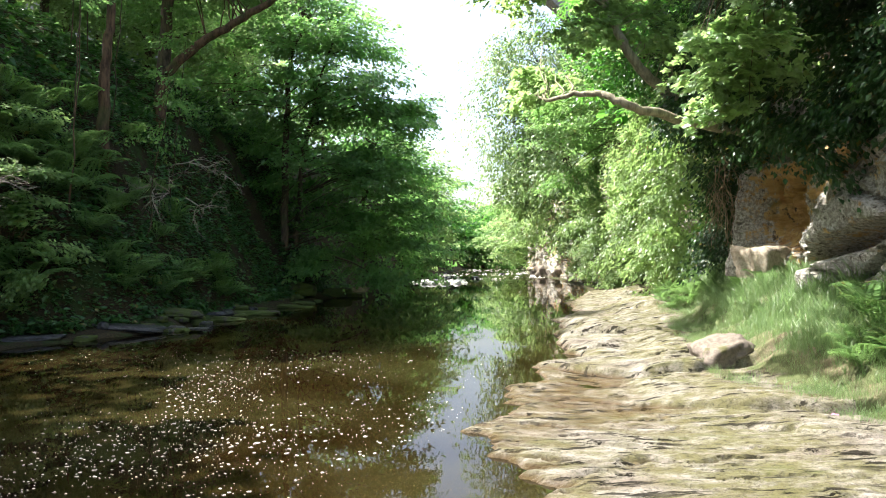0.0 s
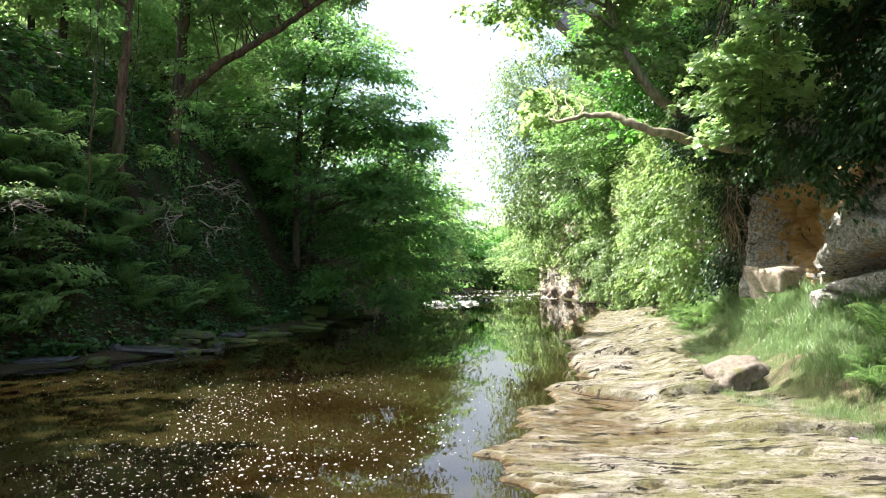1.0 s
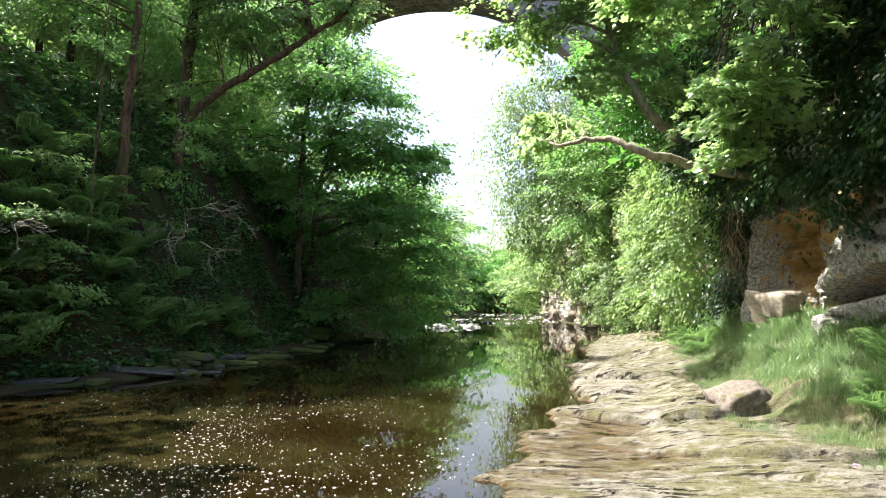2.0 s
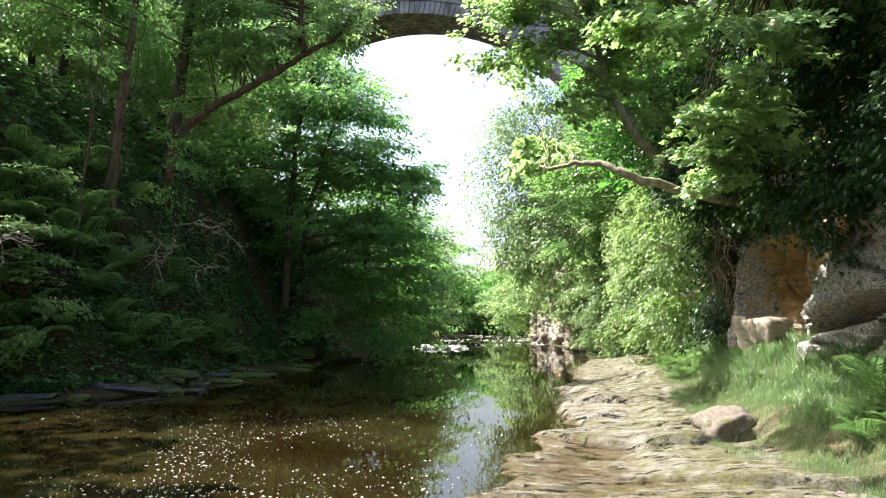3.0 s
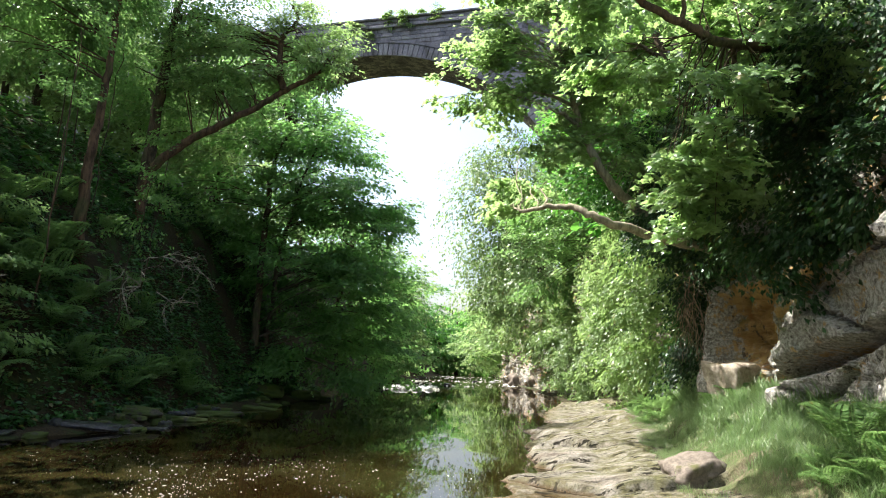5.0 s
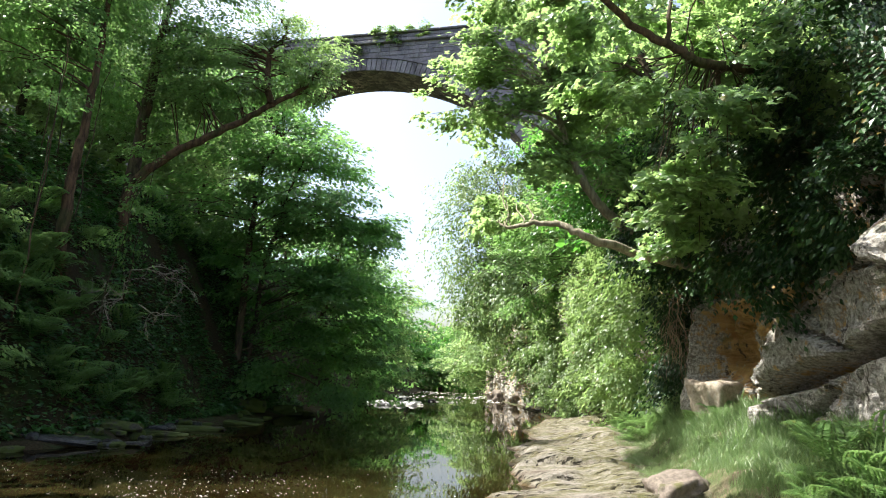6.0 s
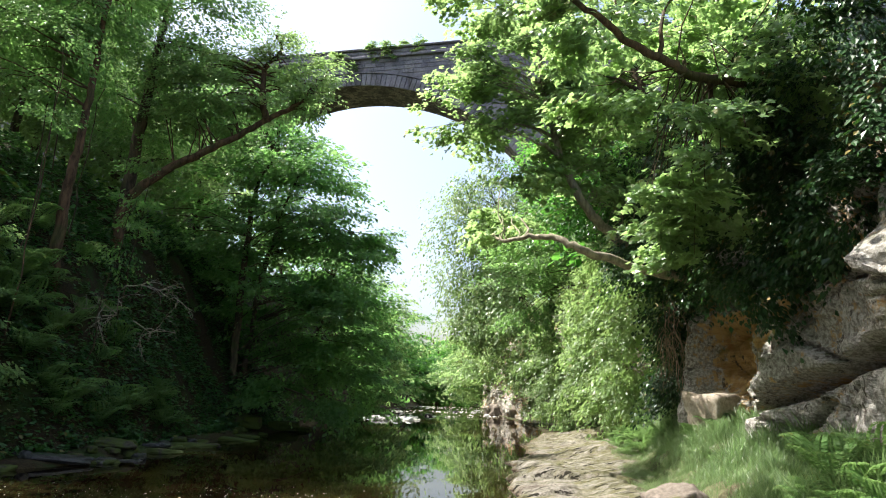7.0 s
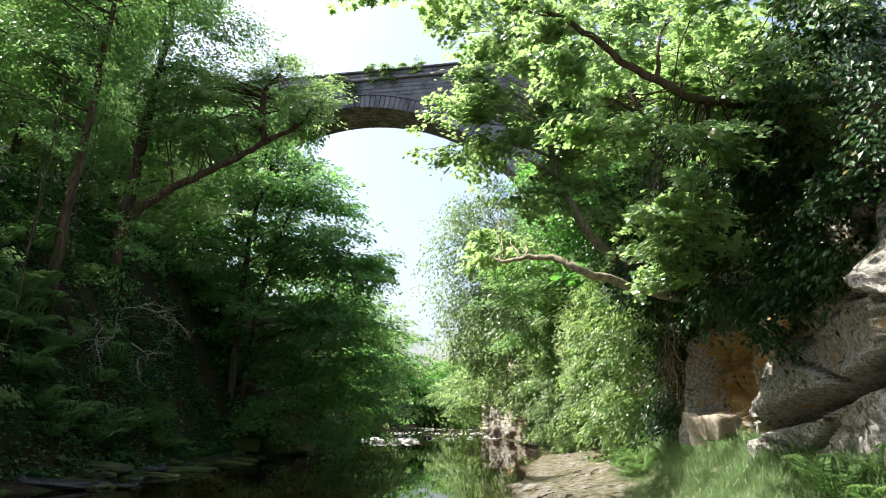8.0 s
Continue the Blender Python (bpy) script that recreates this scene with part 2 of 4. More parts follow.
def fbm(x, y, seed=0, octaves=4):
    total, amp, s = 0.0, 0.5, 1.0
    for o in range(octaves):
        total = total + amp * vnoise(x * s, y * s, seed + o * 17)
        amp, s = amp * 0.5, s * 2.03
    return total / (1 - 0.5 ** octaves)


def smooth(a, b, v):
    t = np.clip((v - a) / (b - a), 0, 1)
    return t * t * (3 - 2 * t)


def mesh_of(name, verts, faces, material, shade=False):
    """A mesh from arrays; faces all have the same number of corners."""
    verts, faces = np.asarray(verts, np.float32), np.asarray(faces, np.int32)
    me = bpy.data.meshes.new(name)
    k = faces.shape[1]
    me.vertices.add(len(verts)), me.loops.add(faces.size), me.polygons.add(len(faces))
    me.vertices.foreach_set("co", verts.ravel())
    me.loops.foreach_set("vertex_index", faces.ravel())
    me.polygons.foreach_set("loop_start", np.arange(0, faces.size, k, dtype=np.int32))
    me.polygons.foreach_set("loop_total", np.full(len(faces), k, np.int32))
    me.polygons.foreach_set("use_smooth", np.full(len(faces), shade))
    me.materials.append(material)
    me.update()
    me.validate()
    return me


def thing(name, label, category, mesh=None, at=None, group="", kind=""):
    ob = new(name, mesh)
    if at is not None:
        ob.matrix_world = at
    return tagged(ob, label, category, group, kind)


def piece(name, mesh, parent, label="", at=None, kind=""):
    ob = new(name, mesh)
    ob.parent = parent
    if at is not None:
        ob.matrix_basis = at
    return tagged(ob, label, kind=kind)


def grid_faces(rows, cols):
    i = np.arange(rows * cols).reshape(rows, cols)
    return np.stack([i[:-1, :-1], i[:-1, 1:], i[1:, 1:], i[1:, :-1]], -1).reshape(-1, 4)


def tube(points, radii, sides=7):
    """A tapered tube along a line of points."""
    p = np.asarray(points, float)
    r = np.asarray(radii, float)
    d = np.gradient(p, axis=0)
    d /= np.linalg.norm(d, axis=1)[:, None] + 1e-9
    ref = np.where(np.abs(d[:, 2:3]) > 0.9, np.array([[1.0, 0, 0]]), np.array([[0, 0, 1.0]]))
    a = np.cross(d, ref)
    a /= np.linalg.norm(a, axis=1)[:, None] + 1e-9
    b = np.cross(d, a)
    ang = np.linspace(0, 2 * np.pi, sides, endpoint=False)
    v = p[:, None] + r[:, None, None] * (np.cos(ang)[None, :, None] * a[:, None] + np.sin(ang)[None, :, None] * b[:, None])
    i = np.arange(len(p) * sides).reshape(len(p), sides)
    j = np.roll(i, -1, 1)
    f = np.stack([i[:-1], j[:-1], j[1:], i[1:]], -1).reshape(-1, 4)
    return v.reshape(-1, 3), f


def bend(points, n, wobble, rng):
    """A smooth, slightly crooked line of n points through the given ones."""
    p = np.asarray(points, float)
    t = np.linspace(0, len(p) - 1, n)
    k = np.minimum(t.astype(int), len(p) - 2)
    f = (t - k)[:, None]
    p0, p1, p2, p3 = p[np.maximum(k - 1, 0)], p[k], p[k + 1], p[np.minimum(k + 2, len(p) - 1)]
    q = 0.5 * (2 * p1 + (p2 - p0) * f + (2 * p0 - 5 * p1 + 4 * p2 - p3) * f ** 2 + (3 * p1 - p0 - 3 * p2 + p3) * f ** 3)
    w = rng.normal(0, wobble, q.shape)
    w[0] = 0
    return q + w


def join(parts):
    vs, fs, off = [], [], 0
    for v, f in parts:
        vs.append(v), fs.append(f + off)
        off += len(v)
    return np.concatenate(vs), np.concatenate(fs)


LEAF_V = np.array([[0, 0, 0], [-0.32, 0.45, 0.06], [0, 1, -0.08], [0.32, 0.45, 0.06]])
LEAF_F = np.array([[0, 2, 1], [0, 3, 2]])
LOBE = [(0, 0), (0.40, 0.06), (0.27, 0.28), (0.60, 0.48), (0.24, 0.62), (0, 1.0)]
MAPLE_V = np.array([(0, 0.4, 0.05)] + [(x, y, -0.16 * abs(x) - 0.06 * y) for x, y in LOBE] + [(-x, y, -0.16 * abs(x) - 0.06 * y) for x, y in LOBE[-2:0:-1]])
MAPLE_F = np.array([(0, i, i % 10 + 1) for i in range(1, 11)])
BLADE_V = np.array([[-0.5, 0, 0], [0.5, 0, 0], [-0.4, 0.08, 0.6], [0.4, 0.08, 0.6], [0, 0.42, 1.0]])
BLADE_F = np.array([[0, 1, 3], [0, 3, 2], [2, 3, 4]])


def scatter(points, along, up, sizes, tv, tf):
    """Copies of a small template (y along, z up) at many points, as arrays."""
    y = along / (np.linalg.norm(along, axis=1)[:, None] + 1e-9)
    x = np.cross(y, up)
    x /= np.linalg.norm(x, axis=1)[:, None] + 1e-9
    z = np.cross(x, y)
    s = sizes[:, None, None]
    v = points[:, None] + s * (tv[None, :, :1] * x[:, None] + tv[None, :, 1:2] * y[:, None] + tv[None, :, 2:] * z[:, None])
    f = tf[None] + (np.arange(len(points)) * len(tv))[:, None, None]
    return v.reshape(-1, 3), f.reshape(-1, tf.shape[1])


def sprays(lumps, size, cover, rng, spread, droop, fill=0.5, hang=0.0):
    """Centres of leafy sprays in a crown made of lumps, then the leaves of each: points, directions, ups, sizes and the spray centres."""
    cs, outs = [], []
    per = 26
    for cx, cy, cz, rx, ry, rz in lumps:
        area = 4 * np.pi * (((rx * ry) ** 1.6 + (rx * rz) ** 1.6 + (ry * rz) ** 1.6) / 3) ** (1 / 1.6)
        k = max(3, int(cover * area / (0.32 * size * size) / per))
        boughs = max(4, k // 9)
        d = rng.normal(size=(boughs, 3))
        d /= np.linalg.norm(d, axis=1)[:, None]
        lump = 0.62 + 0.75 * fbm(d[:, 0] * 2.1 + cx * 3 + d[:, 2] * 1.7, d[:, 1] * 2.1 + cz * 3 - d[:, 2] * 1.3, 5, 3)
        r = rng.uniform(fill ** 3, 1, boughs) ** (1 / 3) * lump
        heart = np.array([cx, cy, cz]) + d * r[:, None] * np.array([rx, ry, rz])
        mine = rng.integers(0, boughs, k)
        wide = min(spread, 0.45 * min(rx, ry)) * rng.uniform(0.5, 1.6, boughs)
        fan = rng.normal(0, 1, (k, 3)) * np.array([0.62, 0.62, 0.16 + 0.5 * hang]) * wide[mine, None]
        fan[:, 2] -= 0.35 * droop * (fan[:, 0] ** 2 + fan[:, 1] ** 2) / (wide[mine] + 1e-6)
        cs.append(heart[mine] + fan)
        outs.append(d[mine])
    c, o = np.concatenate(cs), np.concatenate(outs)
    o = o + np.array([0, 0, 0.15])
    flat = o * np.array([1, 1, 0.25]) + 1e-4
    flat /= np.linalg.norm(flat, axis=1)[:, None]
    side = np.cross(flat, [0, 0, 1.0])
    side /= np.linalg.norm(side, axis=1)[:, None] + 1e-9
    n = len(c)
    rad = spread * rng.uniform(0.55, 1.35, n)
    u = rng.uniform(-0.6, 1.0, (n, per))
    w = rng.normal(0, 0.42, (n, per)) * (1.1 - 0.6 * np.maximum(u, 0))
    dz = rng.normal(0, 0.10, (n, per)) - droop * np.maximum(u, 0) ** 2 - hang * rng.uniform(0, 1, (n, per)) ** 1.3
    p = c[:, None] + rad[:, None, None] * (u[..., None] * flat[:, None] + w[..., None] * side[:, None] + dz[..., None] * np.array([0, 0, 1.0]))
    along = flat[:, None] * 0.8 + side[:, None] * np.sign(w)[..., None] * rng.uniform(0.1, 1.0, (n, per))[..., None] + rng.normal(0, 0.3, (n, per, 3))
    along[..., 2] -= 0.25 + droop * 0.6 + hang * 0.4
    up = np.array([0, 0, 1.0]) + 0.35 * o[:, None] + rng.normal(0, 0.42, (n, per, 3))
    s = size * rng.uniform(0.6, 1.25, (n, per))
    return p.reshape(-1, 3), along.reshape(-1, 3), up.reshape(-1, 3), s.ravel(), c


def tree(name, label, trunks, lumps, leaf, bark=BARK, size=0.17, cover=1.2, seed=1, spread=0.7, droop=0.35, radius=0.16,
         maple=False, limbs=5, twigs=60, fill=0.5, hang=0.0, group=""):
    """A tree: one or more trunks as lines of points, limbs and twigs reaching into a crown of leafy sprays."""
    rng = np.random.default_rng(seed)
    base = np.array(trunks[0][0], float)
    ob = thing(name, label, "tree", at=Matrix.Translation(base), group=group)
    axis = []
    for k, line in enumerate(trunks):
        q = bend(line, 6 * len(line), 0.02, rng)
        r = np.linspace(radius, radius * 0.3, len(q)) * (1.0 if k == 0 else 0.7)
        r[0] *= 1.35
        piece("trunk", mesh_of("trunk", *(lambda v, f: (v - base, f))(*tube(q, r, 10)), bark, True), ob)
        axis.append(np.column_stack([q, r]))
    axis = np.concatenate(axis)
    p, along, up, s, centres = sprays(lumps, size, cover, rng, spread, droop, fill, hang)

    def reach(c, thick):
        d = np.linalg.norm(axis[:, :3] - c, axis=1) + np.maximum(0, axis[:, 2] - c[2]) * 1.5
        a = axis[int(np.argmin(d + rng.uniform(0, 0.8, len(d))))]
        mid = a[:3] * 0.45 + c * 0.55 + np.array([0, 0, 0.12 * np.linalg.norm(c - a[:3])])
        q = bend([a[:3], mid, c], 8, 0.035, rng)
        return tube(q - base, np.linspace(min(a[3] * 0.7, thick), 0.005, 8), 5)

    for i in range(limbs):
        lx, ly, lz, rx, ry, rz = lumps[i % len(lumps)]
        c = np.array([lx, ly, lz]) + rng.normal(0, 0.35, 3) * np.array([rx, ry, rz])
        piece("limb", mesh_of("limb", *reach(c, radius * 0.55), bark, True), ob)
    if twigs:
        pick = rng.choice(len(centres), min(twigs, len(centres)), replace=False)
        piece("brushwood", mesh_of("brushwood", *join([reach(centres[i], 0.016 if maple else 0.028) for i in pick]), bark, True), ob, kind="stuff")
    tv, tf = (MAPLE_V, MAPLE_F) if maple else (LEAF_V, LEAF_F)
    piece("crown", mesh_of("crown", *scatter(p - base, along, up, s, tv, tf), leaf), ob, kind="stuff")
    return ob


# ---------------- the lie of the land ----------------
def line_of(pairs):
    ys, xs = [a for a, b in pairs], [b for a, b in pairs]
    return lambda y: np.interp(y, ys, xs)


left_edge = line_of([(-60, -10), (0, -9.2), (12.8, -8.0), (15.6, -6.3), (18, -6.1), (25, -5.2), (29, -4.4), (39, -2.6), (47, -2.0), (60, -0.6), (80, 1.5), (100, 4), (130, 4), (160, -6), (400, -60)])
right_edge = line_of([(-60, 0.6), (3, 0.45), (4.9, 0.35), (6.1, 0.2), (7, 0.45), (8.6, 0.7), (10, 1.35), (12, 1.95), (14.5, 2.4), (18, 3.0), (21, 3.9), (25, 4.6), (30, 6.0), (35, 7.5), (42, 8.3), (62, 8.8), (75, 9.5), (100, 11.5), (130, 12), (160, 4), (400, -48)])
cliff_line = line_of([(-60, 8.0), (4, 6.6), (8, 6.6), (12, 6.75), (15.5, 6.7), (17, 7.4), (20, 8.3), (24, 9.4), (30, 10.4), (36, 9.3), (50, 9.1), (62, 9.3), (80, 11), (110, 13), (400, -40)])
grass_edge = line_of([(-60, 5.0), (6, 5.0), (7, 4.6), (8, 4.25), (9, 4.15), (11, 4.6), (13, 5.0), (16, 5.8), (19.5, 6.7), (24, 8.5), (40, 10)])


def left_bank(d, x, y):
    """Height of the wooded bank, d metres in from the water's edge."""
    z = 0.12 * smooth(0, 0.4, d) + 0.10 * smooth(0.4, 1.0, d) + 2.0 * np.maximum(0, np.minimum(d, 4.0) - 0.95) + 0.85 * np.maximum(0, np.minimum(d, 7) - 4.0) + 0.35 * np.maximum(0, np.minimum(d, 15) - 7) + 0.12 * np.maximum(0, d - 15)
    return z + (fbm(x * 0.6, y * 0.6, 3) - 0.5) * np.clip(d, 0, 2.0) * 0.55


def ground_height(x, y):
    dl, dr = left_edge(y) - x, x - right_edge(y)
    bed = -0.12 - 0.5 * smooth(0, 3.0, -np.maximum(dl, dr)) + (fbm(x * 0.5, y * 0.5, 9) - 0.5) * 0.2
    dc = x - cliff_line(y)
    behind = 7.8 + 0.45 * np.minimum(np.maximum(dc, 0), 30) + 1.2 * (fbm(x * 0.2, y * 0.2, 4) - 0.5)
    shelf = np.where(y > 34, 0.05 + 0.1 * np.maximum(dr, 0), -0.45)
    right = np.where(dc > 2.4, behind, shelf)
    z = np.where(dl > 0, left_bank(np.maximum(dl, 0), x, y), np.where(dr > 0, right, bed))
    return z


def stairs(s, x):
    """Beds that step up away from the river's mouth and dip back between the steps."""
    z = -0.020 * np.maximum(0, s - 5)
    for at, h, w in ((6.1, 0.02, 1.3), (7.2, 0.02, 0.9), (8.5, 0.085, 0.55), (9.6, 0.025, 1.1), (10.75, 0.095, 0.6), (12.2, 0.09, 0.7), (13.3, 0.04, 1.1), (14.6, 0.10, 0.6), (15.9, 0.04, 0.8), (17.2, 0.07, 0.6), (18.6, 0.04, 0.8), (20.3, 0.07, 0.6), (22.5, 0.06, 0.6), (25, 0.06, 0.6), (28, 0.06, 0.6), (31, 0.06, 0.6)):
        j = s + w * (fbm(x * 0.55 + at * 7.3, s * 0.2, 21, 4) - 0.5) * 2.2 + 0.16 * (fbm(x * 1.6 + at, s * 0.6, 8, 5) - 0.5)
        gate = 0.12 + 1.25 * smooth(0.30, 0.72, fbm(x * 0.8 + at * 3.1, s * 0.25 + at, 31, 3))
        if at == 8.5:
            gate = np.maximum(gate, 0.25 + 0.95 * smooth(2.2, 3.6, x))
        z = z + h * gate * smooth(at - 0.02, at + 0.03, j) - 0.55 * h * gate * smooth(at - 0.16, at - 0.03, j) * smooth(at + 0.01, at - 0.02, j)
    return z


def shelf_height(x, y):
    e = x - right_edge(y) - 1.3 * smooth(34, 18, y) * (fbm(x * 0.9, y * 1.3, 11, 4) - 0.5) + 0.3 * (fbm(x * 2.2, y * 3.6, 13, 3) - 0.5) + 0.14 * (fbm(x * 6, y * 8, 12, 3) - 0.5)
    s = y + 0.3 * x
    beds = stairs(s, x)
    lam = y + 0.17 * x + 0.9 * fbm(x * 0.6, y * 0.8, 41, 4)
    saw = 0.0
    for period, high, seed in ((0.47, 0.055, 51), (0.23, 0.036, 52)):
        warp = lam + period * 0.9 * (fbm(x * 1.9, y * 2.3, seed + 9, 3) - 0.5)
        fr, cell = np.mod(warp / period, 1.0), np.floor(warp / period)
        strength = smooth(0.52, 0.62, fbm(x * 2.2 + cell * 5.7, cell * 3.3, seed, 4))
        saw = saw + high * strength * (0.3 * (1 - fr) - smooth(0.0, 0.05, fr) * smooth(0.20, 0.16, fr))
    streak = 0.022 * (fbm(x * 3 + 0.3 * y, y * 5, 61, 4) - 0.5) + 0.018 * (fbm(x * 9, y * 15, 71, 3) - 0.5)
    hump = 0.05 * (fbm(x * 0.45, y * 0.6, 81, 3) - 0.5)
    top = 0.035 + 0.035 * np.minimum(np.maximum(e, 0), 3.5) + beds * smooth(-0.1, 0.9 + 2.6 * smooth(14, 22, y), e) + saw + streak + hump
    crumb = 0.05 * (fbm(x * 3.5, y * 5, 14, 3) - 0.5)
    z = np.where(e > 0, -0.03 + (top + 0.03) * smooth(0, 0.22, e), np.maximum(-0.03 + 0.16 * e, -0.5)) + crumb * smooth(0.8, 0, np.abs(e))
    g = x - grass_edge(y)
    bank = 0.16 * smooth(-0.3, 0.5, g) + (0.42 + 0.26 * smooth(11.5, 13.5, y)) * np.maximum(0, g) + 0.08 * (fbm(x * 2, y * 2, 91, 3) - 0.5) * smooth(-0.3, 0.6, g)
    return z + 1.3 * np.tanh(bank / 1.3)


def land_height(x, y):
    """Height of whatever ground lies at one place."""
    xa, ya = np.array([float(x)]), np.array([float(y)])
    if x > right_edge(y) - 0.3 and y < 36:
        return float(shelf_height(xa, ya)[0])
    return float(ground_height(xa, ya)[0])


def build_ground():
    xs = np.concatenate([np.linspace(-1200, -60, 10), np.linspace(-55, -16, 40), np.arange(-15.8, 12, 0.25), np.linspace(12.2, 55, 45), np.linspace(60, 1200, 10)])
    ys = np.concatenate([np.linspace(-900, -40, 10), np.linspace(-35, 5, 30), np.arange(5.3, 34, 0.25), np.linspace(34.4, 135, 200), np.linspace(140, 1600, 30)])
    x, y = np.meshgrid(xs, ys)
    v = np.stack([x, y, ground_height(x, y)], -1).reshape(-1, 3)
    thing("ground", "dark leaf-littered woodland soil of a steep river valley", "ground", mesh_of("ground", v, grid_faces(*x.shape), SOIL, True), kind="structure")


def build_shelf():
    ys = 2.0 * 1.0034 ** np.arange(860)
    ys = np.concatenate([np.linspace(-14, 1.9, 40), ys[ys < 36]])
    us = np.linspace(0, 1, 270)
    a, b = right_edge(ys)[:, None] - 1.7, cliff_line(ys)[:, None] + 0.9
    x = a + (b - a) * us[None]
    y = ys[:, None] - 0.3 * (x - 2.5) * smooth(0, 4, ys)[:, None]
    v = np.stack([x, y, shelf_height(x, y)], -1).reshape(-1, 3)
    me = mesh_of("rock_shelf", v, grid_faces(*x.shape), SHELF, True)
    me.materials.append(BANK)
    g = (x - grass_edge(y) + 0.7 * (fbm(x * 2.2, y * 2.2, 95, 3) - 0.5))[:-1, :-1].ravel()
    me.polygons.foreach_set("material_index", (g > -0.15).astype(np.int32))
    thing("rock_shelf", "sunlit bedded sandstone shelf with algae and thin ledges", "rock shelf", me, kind="structure")


def build_water():
    xs = np.concatenate([np.linspace(-70, -12, 20), np.linspace(-11, 13, 170)])
    ys = np.concatenate([np.linspace(-60, 40, 60), np.arange(40.3, 100, 0.5), np.linspace(101, 400, 50)])
    x, y = np.meshgrid(xs, ys)
    rough = smooth(46, 50, y) * smooth(170, 75, y)
    z = rough * (0.10 * (fbm(x * 0.9, y * 0.9, 6, 3) - 0.5) + 0.07 * (vnoise(x * 2.6, y * 2.0, 7) - 0.5)) + 0.05 * smooth(48, 58, y)
    v = np.stack([x, y, z], -1).reshape(-1, 3)
    thing("water", "still brown peaty river water mirroring the trees and sky", "river", mesh_of("water", v, grid_faces(*x.shape), WATER, True), kind="structure")


def build_foam():
    rng = np.random.default_rng(33)
    n = 23000
    y = 3.4 + 10.5 * rng.uniform(0, 1, n) ** 1.25
    x = rng.uniform(-9, 2, n)
    drift = fbm(x * 0.35 + 3, y * 0.22, 77, 3)
    middle = 0.8 * np.exp(-((x + 1.5 + 0.10 * y) / 2.4) ** 2)
    keep = (rng.uniform(0, 1, n) < (0.10 + middle) * smooth(0.30, 0.60, drift) * smooth(13.5, 6.5, y)) & (x > left_edge(y) + 0.5) & (x < right_edge(y) - 0.3)
    x, y = x[keep], y[keep]
    n = len(x)
    k = 1500
    far_y = np.concatenate([rng.uniform(43, 50, 700), rng.uniform(51, 92, k - 700)])
    far_x = np.concatenate([rng.uniform(-2.0, 1.6, 700), left_edge(far_y[700:]) + rng.uniform(0, 1, k - 700) * (right_edge(far_y[700:]) - left_edge(far_y[700:]))])
    line = fbm(far_x * 0.25, far_y * 0.9, 78, 3) + np.where(far_y < 50.5, 0.04, -0.04)
    x, y = np.concatenate([x, far_x[line > 0.52]]), np.concatenate([y, far_y[line > 0.52]])
    n = len(x)
    ang = np.linspace(0, 2 * np.pi, 7, endpoint=False)
    far = np.where(y > 40, 9.0, 1.0)[:, None]
    r = far * (0.0025 + 0.009 * rng.uniform(0, 1, n) ** 2.6)[:, None] * rng.uniform(0.5, 1.3, (n, 7))
    turn = rng.uniform(-0.5, 0.5, n)[:, None]
    px, py = r * np.cos(ang) * rng.uniform(1.0, 2.4, n)[:, None], r * np.sin(ang)
    vx, vy = x[:, None] + px * np.cos(turn) - py * np.sin(turn), y[:, None] + px * np.sin(turn) + py * np.cos(turn)
    rim = np.stack([vx, vy, np.where(vy > 40, 0.02, 0.003)], -1)
    top = np.stack([x, y, np.where(y > 40, 0.12, 0.008)], -1)[:, None]
    v = np.concatenate([top, rim], 1)
    f = np.array([(0, i, i % 7 + 1) for i in range(1, 8)])
    faces = (f[None] + (np.arange(n) * 8)[:, None, None]).reshape(-1, 3)
    thing("foam_flecks", "small white foam flecks drifting on brown water", "foam", mesh_of("foam_flecks", v.reshape(-1, 3), faces, FOAM), kind="stuff")


def worley(a, b, seed):
    """Cracked blocks: a number for each block from 0 to 1, and the distance to the nearest crack."""
    ai, bi = np.floor(a).astype(np.int64), np.floor(b).astype(np.int64)
    best, second, which = np.full(a.shape, 9.0), np.full(a.shape, 9.0), np.zeros(a.shape)
    for da in (-1, 0, 1):
        for db in (-1, 0, 1):
            p, q = ai + da, bi + db
            pf, qf = p.astype(float), q.astype(float)
            d = np.hypot(pf + vnoise(pf, qf, seed) - a, qf + vnoise(pf, qf, seed + 1) - b)
            nearer = d < best
            second = np.where(nearer, best, np.minimum(second, d))
            which = np.where(nearer, vnoise(pf, qf, seed + 2), which)
            best = np.minimum(best, d)
    return which, second - best


